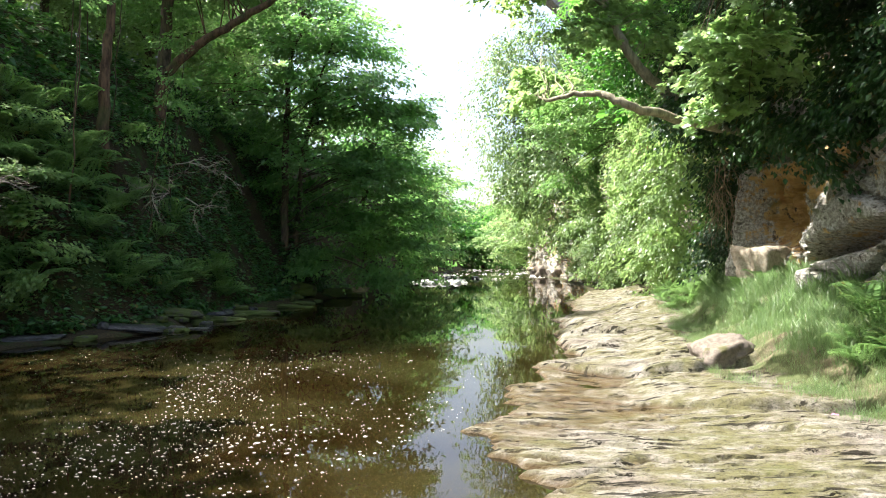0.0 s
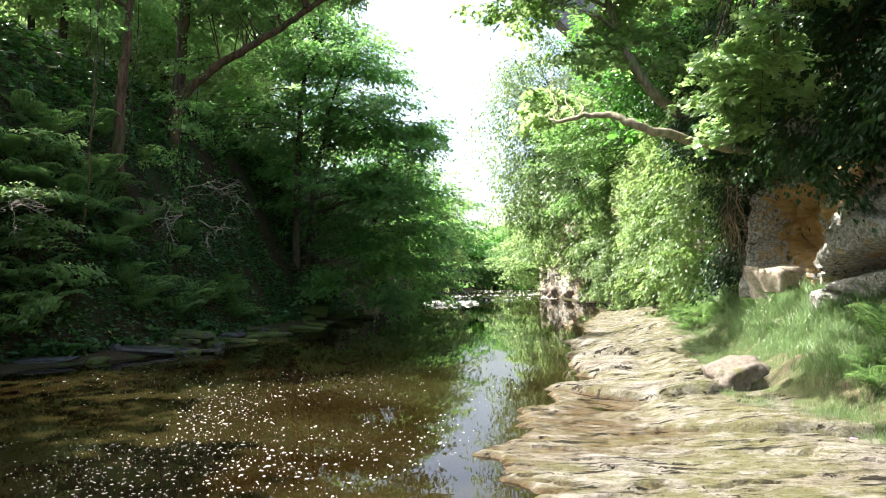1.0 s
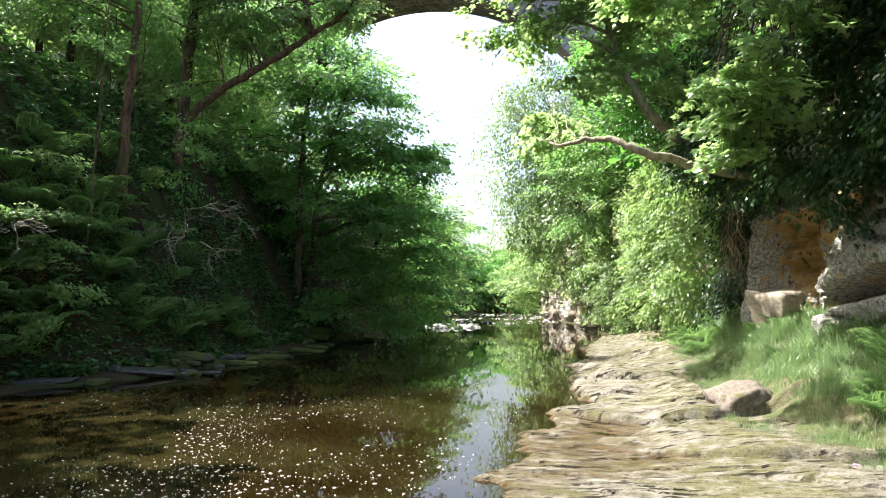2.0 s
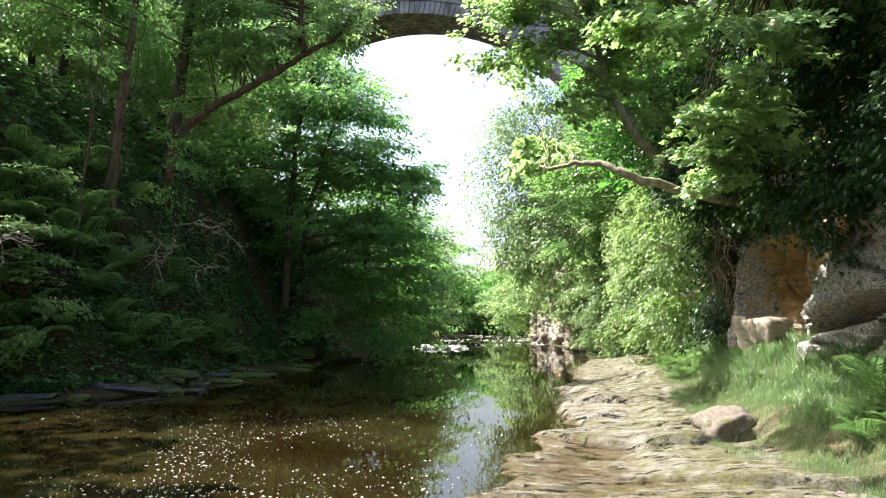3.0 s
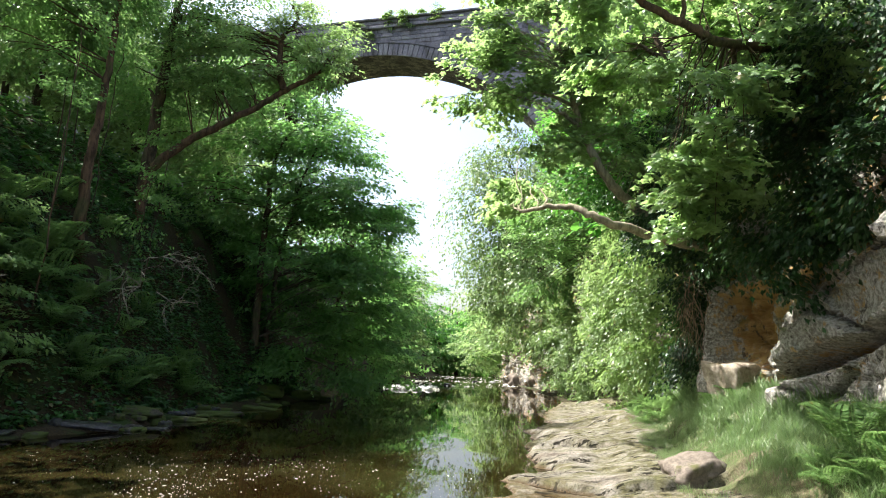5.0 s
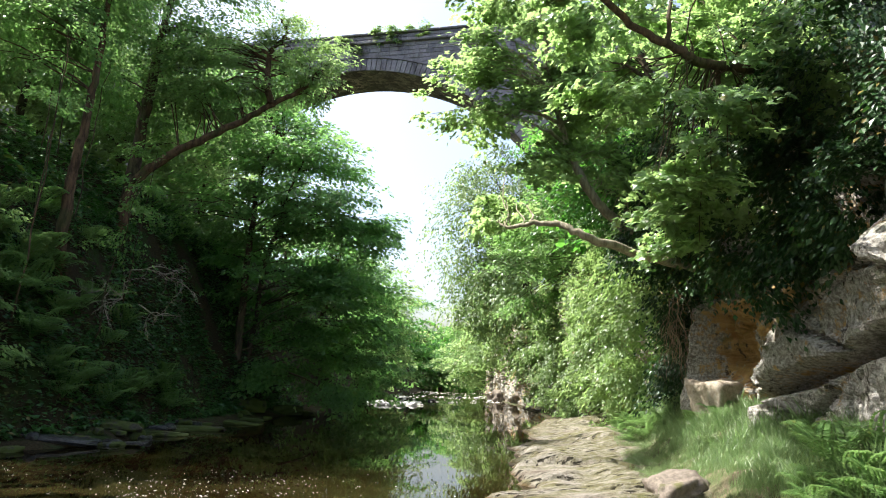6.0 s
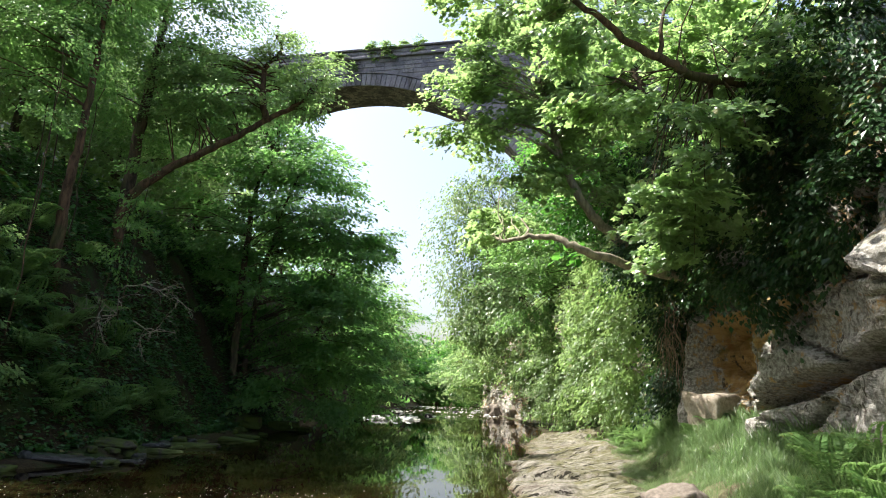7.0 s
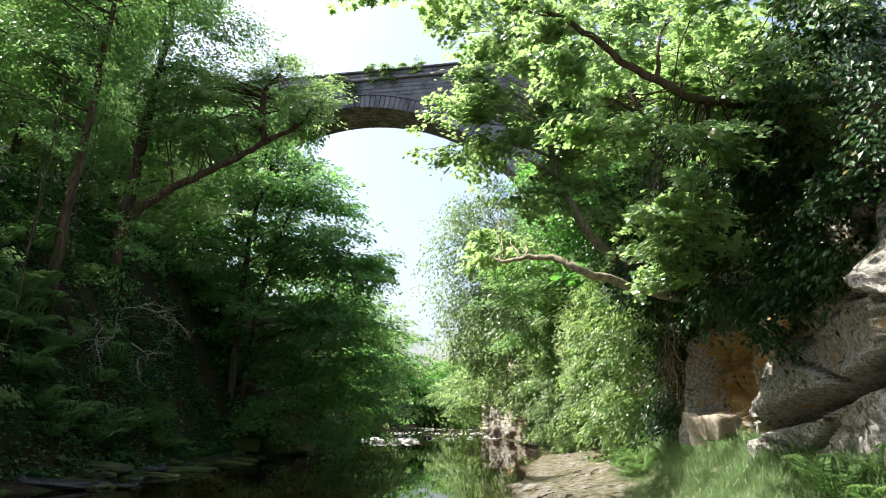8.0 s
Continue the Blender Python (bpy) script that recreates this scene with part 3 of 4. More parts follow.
def cliff_offset(y, z):
    """How far the rock face stands out from its line towards the river, and how weathered it is."""
    wy, wz = y + 0.5 * (fbm(y * 0.9, z * 0.9, 111, 3) - 0.5), z + 0.5 * (fbm(y * 0.9, z * 0.9, 112, 3) - 0.5)
    big, crack = worley(wy * 0.55 + wz * 0.25, wz * 0.8 - wy * 0.12, 120)
    small, chink = worley(wy * 1.7 + wz * 0.5, wz * 2.3 - wy * 0.3, 130)
    out = 0.8 * (fbm(y * 0.35, z * 0.5, 101, 3) - 0.5) + 0.55 * (big - 0.5) + 0.16 * (small - 0.5) + 0.30 * (fbm(y * 1.5, z * 2.0, 102, 4) - 0.5) + 0.07 * (fbm(y * 7, z * 9, 103, 3) - 0.5)
    hollow = smooth(13.0, 13.4, y) * smooth(15.6, 15.2, y)
    out = out - (0.24 - 0.2 * hollow) * smooth(0.10, 0.0, crack) - 0.07 * smooth(0.12, 0.0, chink) * smooth(0.4, 0.7, small)
    tilt = z - 0.20 * (12.5 - y) + 0.4 * (fbm(y * 0.8, z * 0.3, 105, 3) - 0.5)
    near = smooth(13.4, 12.7, y + 0.2 * z)
    lower = 0.45 * smooth(1.50, 1.30, tilt) * near
    block = 0.40 * smooth(1.62, 1.80, tilt) * smooth(3.3, 2.7, tilt) * near
    gap = -0.40 * smooth(0.22, 0.0, np.abs(tilt - 1.60)) * near
    recess = -0.6 * smooth(13.0, 13.9, y) * smooth(15.5, 15.0, y) * smooth(1.7, 2.1, z) * smooth(3.9, 3.3, z)
    pillar = 0.22 * smooth(15.0, 15.3, y) * smooth(16.3, 15.9, y)
    hollow_above = -1.5 * smooth(3.5, 4.3, z + 0.5 * (fbm(y * 0.9, z * 0.4, 141, 3) - 0.5)) * smooth(8.2, 7.2, z) * smooth(8.8, 10.6, y) * smooth(18.5, 16.5, y)
    lean = -0.12 * np.maximum(0, z - 3.6) * smooth(18, 14, y)
    return out + lower + block + gap + recess + pillar + lean + hollow_above, 0.9 * lower + 0.9 * block + 2.0 * pillar + 1.0 * recess + 0.4 * (big - 0.5) + 0.8 * (fbm(y * 1.5, z * 2.0, 102, 4) - 0.5)


def build_cliff():
    ys = np.concatenate([np.linspace(-30, 4.5, 60), np.arange(4.56, 18, 0.065), np.arange(18.2, 100, 0.3)])
    zs = np.concatenate([np.arange(-0.3, 4.6, 0.052), np.arange(4.66, 10.5, 0.12)])
    y, z = np.meshgrid(ys, zs)
    off, proud = cliff_offset(y, z)
    x = cliff_line(y) - off
    x = np.maximum(x, np.where(y > 33, right_edge(y) - 0.6, 5.5))
    fold = smooth(7.6, 9.6, z)
    x = x + fold * 5.0
    zz = z - fold * 0.9
    me = mesh_of("cliff", np.stack([x, y, zz], -1).reshape(-1, 3), grid_faces(*x.shape), CLIFF, False)
    a = me.attributes.new("weathering", "FLOAT", "POINT")
    a.data.foreach_set("value", np.clip(0.52 + 0.6 * proud, 0, 1).astype(np.float32).ravel())
    thing("cliff", "ochre and grey lichened sandstone cliff along the river", "cliff", me, kind="structure")


def stone_mesh(name, sx, sy, sz, material, seed, lumpy=0.25, square=0.5, fine=4):
    """A rounded, chipped stone resting on z = 0."""
    bm = bmesh.new()
    bmesh.ops.create_icosphere(bm, subdivisions=fine, radius=1)
    for v in bm.verts:
        c = v.co.copy()
        m = max(abs(c.x), abs(c.y), abs(c.z))
        c = c.lerp(c / m * 0.82, square)
        k = 1 + lumpy * noise.fractal(c * 1.3 + Vector((seed * 3.7, seed, 0)), 1.0, 2.0, 4) + 0.10 * (noise.voronoi(c * 2.2 + Vector((seed, 0, 0)))[0][0] - 0.4)
        v.co = Vector((c.x * k * sx, c.y * k * sy, max(c.z * k * sz, -0.45 * sz) + 0.42 * sz))
    me = bpy.data.meshes.new(name)
    bm.to_mesh(me)
    bm.free()
    me.materials.append(material)
    me.polygons.foreach_set("use_smooth", np.full(len(me.polygons), True))
    return me


build_ground()
build_shelf()
build_water()
build_cliff()

# ---------------- the bridge ----------------
R_ARCH, DEPTH = 16.5, 4.0


def block_mesh(name, w, d, h, material, chip=0.02, wedge=0.0):
    """A dressed stone with slightly worn arrises: x across, y into the wall, z up."""
    bm = bmesh.new()
    bmesh.ops.create_cube(bm, size=1)
    for v in bm.verts:
        k = 1 + wedge * v.co.z
        v.co = Vector((v.co.x * w * k, (v.co.y + 0.5) * d, v.co.z * h))
    bmesh.ops.bevel(bm, geom=[e for e in bm.edges if all(v.co.y < d * 0.5 for v in e.verts)], offset=chip, segments=1, affect="EDGES")
    me = bpy.data.meshes.new(name)
    bm.to_mesh(me)
    bm.free()
    me.materials.append(material)
    return me


def build_bridge():
    at = pose(-4.6, 49.6, 24.7, 0, 0, -17.6)
    ob = thing("stone_bridge", "tall weathered stone arch bridge with parapet over the river", "bridge", at=at)
    # barrel of the arch
    a = np.linspace(0, np.pi, 97)
    ring_v, ring_f = [], []
    for k, r in ((0, R_ARCH), (1, R_ARCH + 0.8)):
        for y in (0.05, DEPTH - 0.05):
            ring_v.append(np.stack([-r * np.cos(a), np.full_like(a, y), r * np.sin(a) - R_ARCH], -1))
    n = len(a)
    i = np.arange(n - 1)
    quad = lambda p, q: np.stack([p * n + i, p * n + i + 1, q * n + i + 1, q * n + i], -1)
    f = np.concatenate([quad(0, 1), quad(2, 3), quad(0, 2), quad(1, 3)])
    piece("soffit", mesh_of("soffit", np.concatenate(ring_v), f, SOFFIT, True), ob, "brown damp stone underside of the arch")
    # spandrel walls, with the arch cut out
    sx = np.linspace(-46, 46, 231)
    low = np.where(np.abs(sx) < R_ARCH + 0.9, np.sqrt(np.maximum(0, (R_ARCH + 0.9) ** 2 - sx ** 2)) - R_ARCH, -R_ARCH) - np.where(np.abs(sx) < R_ARCH + 0.9, 0, 9)
    for y0, y1 in ((0.03, 0.5), (DEPTH - 0.5, DEPTH - 0.03)):
        rows = [np.stack([sx, np.full_like(sx, y), z], -1) for y, z in ((y0, low), (y0, np.full_like(sx, 2.1)), (y1, np.full_like(sx, 2.1)), (y1, low))]
        v = np.concatenate(rows)
        m = len(sx)
        j = np.arange(m - 1)
        f = np.concatenate([np.stack([p * m + j, p * m + j + 1, q * m + j + 1, q * m + j], -1) for p, q in ((0, 1), (1, 2), (2, 3), (3, 0))])
        piece("spandrel_wall", mesh_of("spandrel_wall", v, f, SPANDREL), ob)
    bm = bmesh.new()
    bmesh.ops.create_cube(bm, size=1)
    for v in bm.verts:
        v.co = Vector((v.co.x * 92, 0.5 + (v.co.y + 0.5) * (DEPTH - 1.0), 1.95 + v.co.z * 0.3))
    deck = bpy.data.meshes.new("deck")
    bm.to_mesh(deck), bm.free()
    deck.materials.append(SOFFIT)
    piece("deck", deck, ob)
    # springing piers
    for sgn in (-1, 1):
        bm = bmesh.new()
        bmesh.ops.create_cube(bm, size=1)
        for v in bm.verts:
            v.co = Vector((sgn * (R_ARCH + 1.5) + v.co.x * 3.0, DEPTH / 2 + v.co.y * (DEPTH - 0.2), -R_ARCH - 6 + v.co.z * 12))
        me = bpy.data.meshes.new("pier")
        bm.to_mesh(me), bm.free()
        me.materials.append(SPANDREL)
        piece("pier", me, ob)
    # ring stones
    count = 132
    vous = block_mesh("voussoir", 0.375, 0.55, 0.98, SPANDREL, 0.03, 0.055)
    for k in range(count):
        ang = math.pi * (k + 0.5) / count
        r = R_ARCH + 0.49
        piece("voussoir", vous, ob, at=pose(-r * math.cos(ang), -0.03 + rnd(-0.012, 0.012), r * math.sin(ang) - R_ARCH, 0, math.degrees(ang) - 90, 0))
    # label moulding over the ring
    aa = np.linspace(0.02, np.pi - 0.02, 120)
    v = np.concatenate([np.stack([-r * np.cos(aa), np.full_like(aa, y), r * np.sin(aa) - R_ARCH], -1) for r, y in ((R_ARCH + 0.98, 0.04), (R_ARCH + 0.98, -0.10), (R_ARCH + 1.10, -0.10), (R_ARCH + 1.10, 0.04))])
    m = len(aa)
    j = np.arange(m - 1)
    f = np.concatenate([np.stack([p * m + j, p * m + j + 1, q * m + j + 1, q * m + j], -1) for p, q in ((0, 1), (1, 2), (2, 3))])
    piece("hood_mould", mesh_of("hood_mould", v, f, SPANDREL), ob)
    # courses of squared stone over the crown
    widths = (0.55, 0.72, 0.9)
    stones = [block_mesh("ashlar", w - 0.025, 0.3, 0.315, SPANDREL, 0.018) for w in widths]
    for row in range(12):
        z = 1.92 - 0.34 * row
        x = -10.0 + 0.31 * (row % 2)
        while x < 13:
            k = int(RNG.integers(0, 3))
            mid = x + widths[k] / 2
            edge = math.sqrt((R_ARCH + 1.12) ** 2 - (abs(mid) - widths[k] / 2) ** 2) - R_ARCH
            if z - 0.16 > edge:
                piece("ashlar", stones[k], ob, at=pose(mid, -0.012 + rnd(-0.012, 0.012), z))
            x += widths[k]
    # string course, parapet and coping, stone by stone
    string, wall, cope = (block_mesh("string_stone", 1.18, 0.75, 0.20, SPANDREL, 0.03), block_mesh("parapet_stone", 0.98, 0.42, 0.235, SPANDREL, 0.02), block_mesh("coping_stone", 1.28, 0.66, 0.16, SPANDREL, 0.04))
    for k in range(-18, 18):
        piece("string_stone", string, ob, at=pose(k * 1.2 + 0.6, -0.24, 2.20 + rnd(-0.008, 0.008)))
        piece("coping_stone", cope, ob, at=pose(k * 1.3 + 0.65, -0.12, 2.96 + rnd(-0.008, 0.008)))
    for row in range(2):
        for k in range(-22, 22):
            piece("parapet_stone", wall, ob, at=pose(k + 0.5 * (row % 2) + 0.5, 0.02 + rnd(-0.01, 0.01), 2.425 + 0.25 * row))
    bm = bmesh.new()
    bmesh.ops.create_cube(bm, size=1)
    for v in bm.verts:
        v.co = Vector((v.co.x * 92, 0.22 + v.co.y * 0.3, 2.56 + v.co.z * 0.62))
    me = bpy.data.meshes.new("parapet_core")
    bm.to_mesh(me), bm.free()
    me.materials.append(SPANDREL)
    piece("parapet_core", me, ob)
    piece("far_parapet", me, ob, at=pose(0, DEPTH - 0.45, 0))
    for x, z, s in ((-1.0, 2.3, 0.8), (2.0, 2.0, 1.15), (3.2, 2.35, 0.7), (5.0, 2.4, 0.95), (-0.2, 1.4, 0.5)):
        rng = np.random.default_rng(int(50 + x * 10))
        p, al, up, sz, c = sprays([(0, -0.25, 0.45 * s, s, 0.4 * s, s * 0.8)], 0.13, 1.3, rng, 0.3, 0.3)
        sh = thing("bridge_shrub", "pale green shrub rooted in the bridge masonry", "shrub", at=at @ Matrix.Translation((x, 0, z)), group="shrubs on the bridge")
        piece("foliage", mesh_of("foliage", *scatter(p, al, up, sz, LEAF_V, LEAF_F), LEAF_PALE), sh, kind="stuff")
        stems = join([tube(bend([(0, -0.1, 0), (0.2 * q[0], -0.2, 0.3 * s), q], 6, 0.01, rng), np.linspace(0.02, 0.006, 6), 4) for q in c[:6]])
        piece("woody_base", mesh_of("woody_base", *stems, BARK), sh, kind="stuff")


# ---------------- trees ----------------
def build_left_trees():
    tree("leaning_tree", "leaning mossy tree arching over the river from the bank",
         [[(-9.6, 23, 5.9), (-9.4, 23, 7.5), (-8.83, 23, 8.33), (-7.7, 23, 9.2), (-6.25, 22.9, 9.98), (-4.97, 22.9, 10.86), (-4.05, 23, 11.5), (-3.44, 23, 12.0)],
          [(-4.97, 22.9, 10.86), (-5.2, 22.9, 11.97), (-5.15, 22.9, 12.85), (-4.66, 22.9, 13.5), (-4.86, 22.9, 14.1)]],
         [(-4.3, 23.2, 12.6, 1.4, 1.2, 1.5), (-5.6, 23.3, 12.4, 1.6, 1.3, 1.6), (-7.2, 23.4, 11.9, 1.7, 1.2, 1.6), (-3.3, 23, 12.0, 0.7, 0.8, 0.8), (-4.8, 23.2, 13.8, 0.6, 0.6, 0.7)],
         LEAF_LIME, BARK_RED, size=0.12, cover=0.85, seed=3, spread=0.45, radius=0.19, limbs=7, twigs=90)
    tree("tall_tree", "tall dark-trunked broadleaf tree on the wooded bank",
         [[(-10.0, 24, 6.3), (-9.8, 24, 8.5), (-9.7, 24, 10.2), (-9.54, 24, 12.2), (-9.4, 24, 13.8), (-9.2, 24, 15.9), (-9.3, 24, 18.4)]],
         [(-9.3, 24.4, 16.2, 3.0, 3, 2.8), (-11.4, 24.5, 14.0, 3, 3, 2.6), (-7.9, 24.6, 13.6, 1.8, 2, 1.8), (-9.6, 25.4, 11.6, 2.8, 2, 1.7), (-11.2, 24, 18.6, 3.5, 3, 2.5)],
         LEAF_MID, size=0.15, cover=0.7, seed=4, spread=0.7, radius=0.25, limbs=8)
    tree("russet_tree", "slender russet-barked tree rising from the fern bank",
         [[(-8.95, 18, 3.6), (-8.92, 18, 5.5), (-8.87, 18, 6.7), (-8.77, 18, 8.0), (-8.65, 18, 9.6), (-8.6, 18, 11.9), (-8.5, 18, 14)]],
         [(-9.6, 18.4, 12.0, 2.2, 2, 1.8), (-11.3, 18.0, 11.2, 2.6, 2.2, 2.0), (-9.0, 19, 14.4, 2.4, 2.4, 1.8), (-12.2, 17, 13.6, 2.6, 2.4, 2.2)],
         LEAF_MID, BARK_RED, size=0.13, cover=0.7, seed=5, spread=0.6, radius=0.17, limbs=7)
    tree("alder_tree", "dense twin-stemmed alder leaning over the dark water",
         [[(-6.5, 28, 1.6), (-6.44, 28, 5.5), (-6.38, 28, 7.6), (-6.2, 28, 9.9), (-5.4, 28, 11.6)],
          [(-6.3, 29, 1.8), (-5.84, 29, 6.4), (-5.5, 29, 7.8), (-5.3, 29, 9.0), (-4.6, 29, 11)]],
         [(-4.4, 28, 9.7, 2.5, 2.6, 2.4), (-2.9, 28.2, 7.4, 2.1, 2.4, 2.0), (-5.4, 29, 5.6, 2.4, 2.4, 2.2), (-3.0, 28.6, 4.4, 2.1, 2.4, 2.0), (-2.3, 29, 2.2, 1.9, 2.2, 1.7), (-7.3, 29, 9.4, 2.6, 2.6, 2.6), (-5, 28.4, 2.3, 2.0, 1.8, 1.6), (-6.9, 30, 12.8, 2.0, 2.2, 2.0), (-7.6, 31, 15.4, 2.0, 2.0, 1.8), (-4.6, 29.5, 11.6, 1.7, 1.8, 1.4), (-8.6, 31, 7.2, 2.0, 2.0, 2.2), (-1.7, 28.4, 8.2, 1.0, 1.2, 0.7), (-2.0, 28.6, 5.6, 1.4, 1.6, 1.3)],
         LEAF_ALDER, size=0.19, cover=1.15, seed=6, spread=0.75, radius=0.17, limbs=10, twigs=130)
    tree("bankside_tree", "rounded green tree on the bank above the riffle", [[(-5.2, 40, 2.5), (-4.4, 40, 6), (-3.8, 40, 9)]],
         [(-3.9, 40, 9.2, 2.3, 2.6, 2.8), (-2.5, 40.4, 6.4, 2.2, 2.5, 2.3), (-2.2, 41, 3.6, 1.8, 2.3, 1.9), (-3.4, 40, 4, 2, 2, 2), (-1.7, 40, 1.7, 1.6, 1.6, 1.2)],
         LEAF_ALDER, size=0.2, cover=1.15, seed=7, spread=0.9, radius=0.2)
    tree("bankside_tree", "bright green tree leaning over the riffle", [[(-3.0, 56, 2.0), (-2.2, 56, 5), (-1.7, 56, 8)]],
         [(-2.6, 56, 8.2, 2.6, 3, 2.6), (-1.6, 57, 5.4, 2.2, 2.6, 2.3), (-1.2, 57, 2.8, 1.8, 2.4, 2.0), (-2.6, 52, 2.4, 1.5, 2.2, 1.7)],
         LEAF_LIME, size=0.26, cover=1.4, seed=8, spread=1.1, radius=0.2)
    tree("bankside_tree", "dark green tree on the far bend", [[(-1.5, 76, 2.0), (-1, 76, 5), (-0.8, 76, 9)]],
         [(-0.6, 76, 8.0, 2.8, 3, 2.8), (0.0, 78, 4.4, 2.4, 3, 3.0)], LEAF_DEEP, size=0.34, cover=1.0, seed=9, spread=1.3, radius=0.2)
    k = 20
    for x, y, h, leaf in ((-17, 36, 12, LEAF_LIME), (-17, 29, 14, LEAF_LIME), (-19, 38, 14, LEAF_LIME), (-15, 46, 14, LEAF_LIME), (-17, 24, 11, LEAF_MID), (-21, 33, 12, LEAF_LIME), (-20, 36.5, 9, LEAF_LIME), (-22, 40, 10, LEAF_MID), (-26, 31, 13, LEAF_MID), (-20, 27, 9, LEAF_LIME), (-13.5, 31, 6, LEAF_LIME), (-11, 36, 5.5, LEAF_LIME)):
        k += 1
        z = land_height(x, y) - 0.2
        tree("hillside_tree", "sunlit broadleaf tree high on the wooded hillside", [[(x, y, z), (x + rnd(-0.4, 0.4), y, z + h * 0.45), (x + rnd(-0.8, 0.8), y, z + h * 0.9)]],
             [(x, y, z + h * 0.78, 3.2, 3.2, 2.8), (x + 2, y - 1, z + h * 0.5, 2.6, 2.6, 2.0), (x - 2, y + 1, z + h * 0.52, 2.6, 2.6, 2.0), (x + 0.8, y - 1.6, z + h * 0.26, 2.4, 2.2, 1.5)],
             leaf, size=0.24, cover=0.6, seed=k, spread=0.9, radius=0.2, limbs=6, twigs=40, group="hillside trees")


def build_right_trees():
    tree("sycamore_tree", "lime-green sycamore growing out over the river from the cliff",
         [[(7.6, 17.6, 5.2), (6.1, 17.3, 5.6), (4.95, 17, 6.36), (4.37, 17, 7.26), (4.0, 17, 8.18), (3.62, 17, 9.78), (3.3, 17, 11.8)],
          [(6.3, 14.5, 4.4), (5.0, 13.6, 4.35), (3.61, 13, 4.58), (3.01, 13.2, 4.84), (2.52, 13.5, 4.91), (2.09, 14.0, 4.9)]],
         [(3.3, 17.2, 10.6, 2.2, 2.0, 1.8), (2.2, 17.0, 9.1, 1.4, 1.2, 1.2), (4.9, 16.6, 9.0, 1.8, 1.6, 1.7), (3.1, 16.8, 7.6, 1.2, 1.2, 0.9), (2.7, 14.6, 5.5, 0.9, 1.0, 0.6), (5.1, 17.0, 7.2, 1.3, 1.2, 1.2), (2.5, 16.6, 12.6, 2.0, 1.8, 1.3), (1.55, 17.3, 10.7, 1.2, 1.0, 1.0), (1.95, 17.4, 9.3, 1.1, 0.9, 0.9), (2.5, 17.2, 12.0, 1.5, 1.2, 1.0)],
         LEAF_LIME, BARK_PALE, size=0.15, cover=0.52, seed=41, fill=0.35, spread=0.5, radius=0.16, maple=True, limbs=10, twigs=120, droop=0.3)
    tree("maple_tree", "near maple with drooping leafy boughs over the shelf",
         [[(7.6, 10.8, 7.4), (6.2, 10.4, 7.05), (4.66, 10, 6.88), (4.11, 9.8, 6.99), (3.41, 9.6, 7.18), (2.73, 9.4, 7.56), (1.6, 9.6, 8.3), (0.3, 10, 9.0)]],
         [(3.4, 10.2, 8.3, 1.9, 1.5, 0.9), (5.0, 10.3, 6.5, 1.0, 1.1, 0.9), (5.7, 9.6, 7.3, 0.9, 1.0, 0.8), (0.5, 10.3, 9.0, 1.2, 0.8, 0.35), (4.4, 11.4, 5.4, 1.0, 1.2, 0.8), (5.3, 12.3, 4.5, 0.9, 1.1, 0.7), (4.2, 11.5, 7.1, 1.5, 1.4, 0.9), (5.6, 9.6, 8.4, 1.6, 1.3, 0.9), (3.9, 12.4, 9.4, 1.8, 1.4, 1.0), (4.8, 9.9, 5.5, 0.5, 0.6, 0.5), (4.4, 10.6, 4.7, 0.8, 0.8, 0.6), (5.0, 11.2, 5.1, 0.8, 0.8, 0.6)],
         LEAF_MAPLE, BARK, size=0.15, cover=0.5, seed=42, spread=0.42, radius=0.10, maple=True, limbs=5, twigs=50, droop=0.45)
    tree("sycamore_tree", "dense sycamore crown leaning over the cliff top",
         [[(9.0, 19, 7.5), (7.6, 19, 9.5), (6.6, 19, 12.5), (6.2, 19, 15)]],
         [(6.4, 19.5, 13.0, 2.6, 2.4, 2.2), (8.6, 18.6, 12.4, 2.6, 2.4, 2.4), (5.6, 18.8, 10.6, 1.8, 1.8, 1.6), (7.6, 18, 10.0, 2.0, 2.0, 1.8), (9.2, 15.5, 10.4, 2.4, 2.2, 2.2), (8.4, 12.5, 10.2, 2.2, 2.2, 1.8), (5.2, 20, 15.4, 2.6, 2.4, 1.8)],
         LEAF_LIME, BARK, size=0.22, cover=0.42, seed=46, spread=0.7, radius=0.2, maple=True, limbs=8, twigs=60)
    tree("willow_tree", "pale drooping willow above the cliff near the bridge", [[(8.5, 46, 8), (7.2, 46, 11), (6.3, 46, 15)]],
         [(3.9, 45, 13.6, 2.1, 2.4, 2.4), (4.4, 45, 9.8, 2.0, 2.4, 2.6), (5.8, 45, 12, 2.2, 2.4, 2.6), (4.9, 45, 6.6, 1.7, 2.2, 2.2), (7.4, 46, 15.5, 3, 3, 3), (6.8, 44, 8.4, 2.0, 3, 2.6), (8.2, 43, 5.4, 1.4, 2, 1.8), (9, 44, 12, 3, 3, 3)],
         LEAF_PALE, size=0.2, cover=0.85, seed=43, spread=0.9, radius=0.22, droop=0.9, hang=0.9)
    tree("cliff_tree", "mid-green tree rooted on the cliff edge", [[(10, 33, 7.5), (8.6, 33, 10), (8, 33, 13)]],
         [(7.2, 33.5, 9.6, 2.2, 2.6, 2.2), (8.8, 33, 12.6, 2.8, 2.8, 2.4), (6.6, 34.5, 7.0, 1.7, 2.2, 2.0), (9.5, 32, 9.5, 2.6, 2.6, 2.2)],
         LEAF_MID, BARK, size=0.18, cover=0.95, seed=44, spread=0.8, radius=0.2)
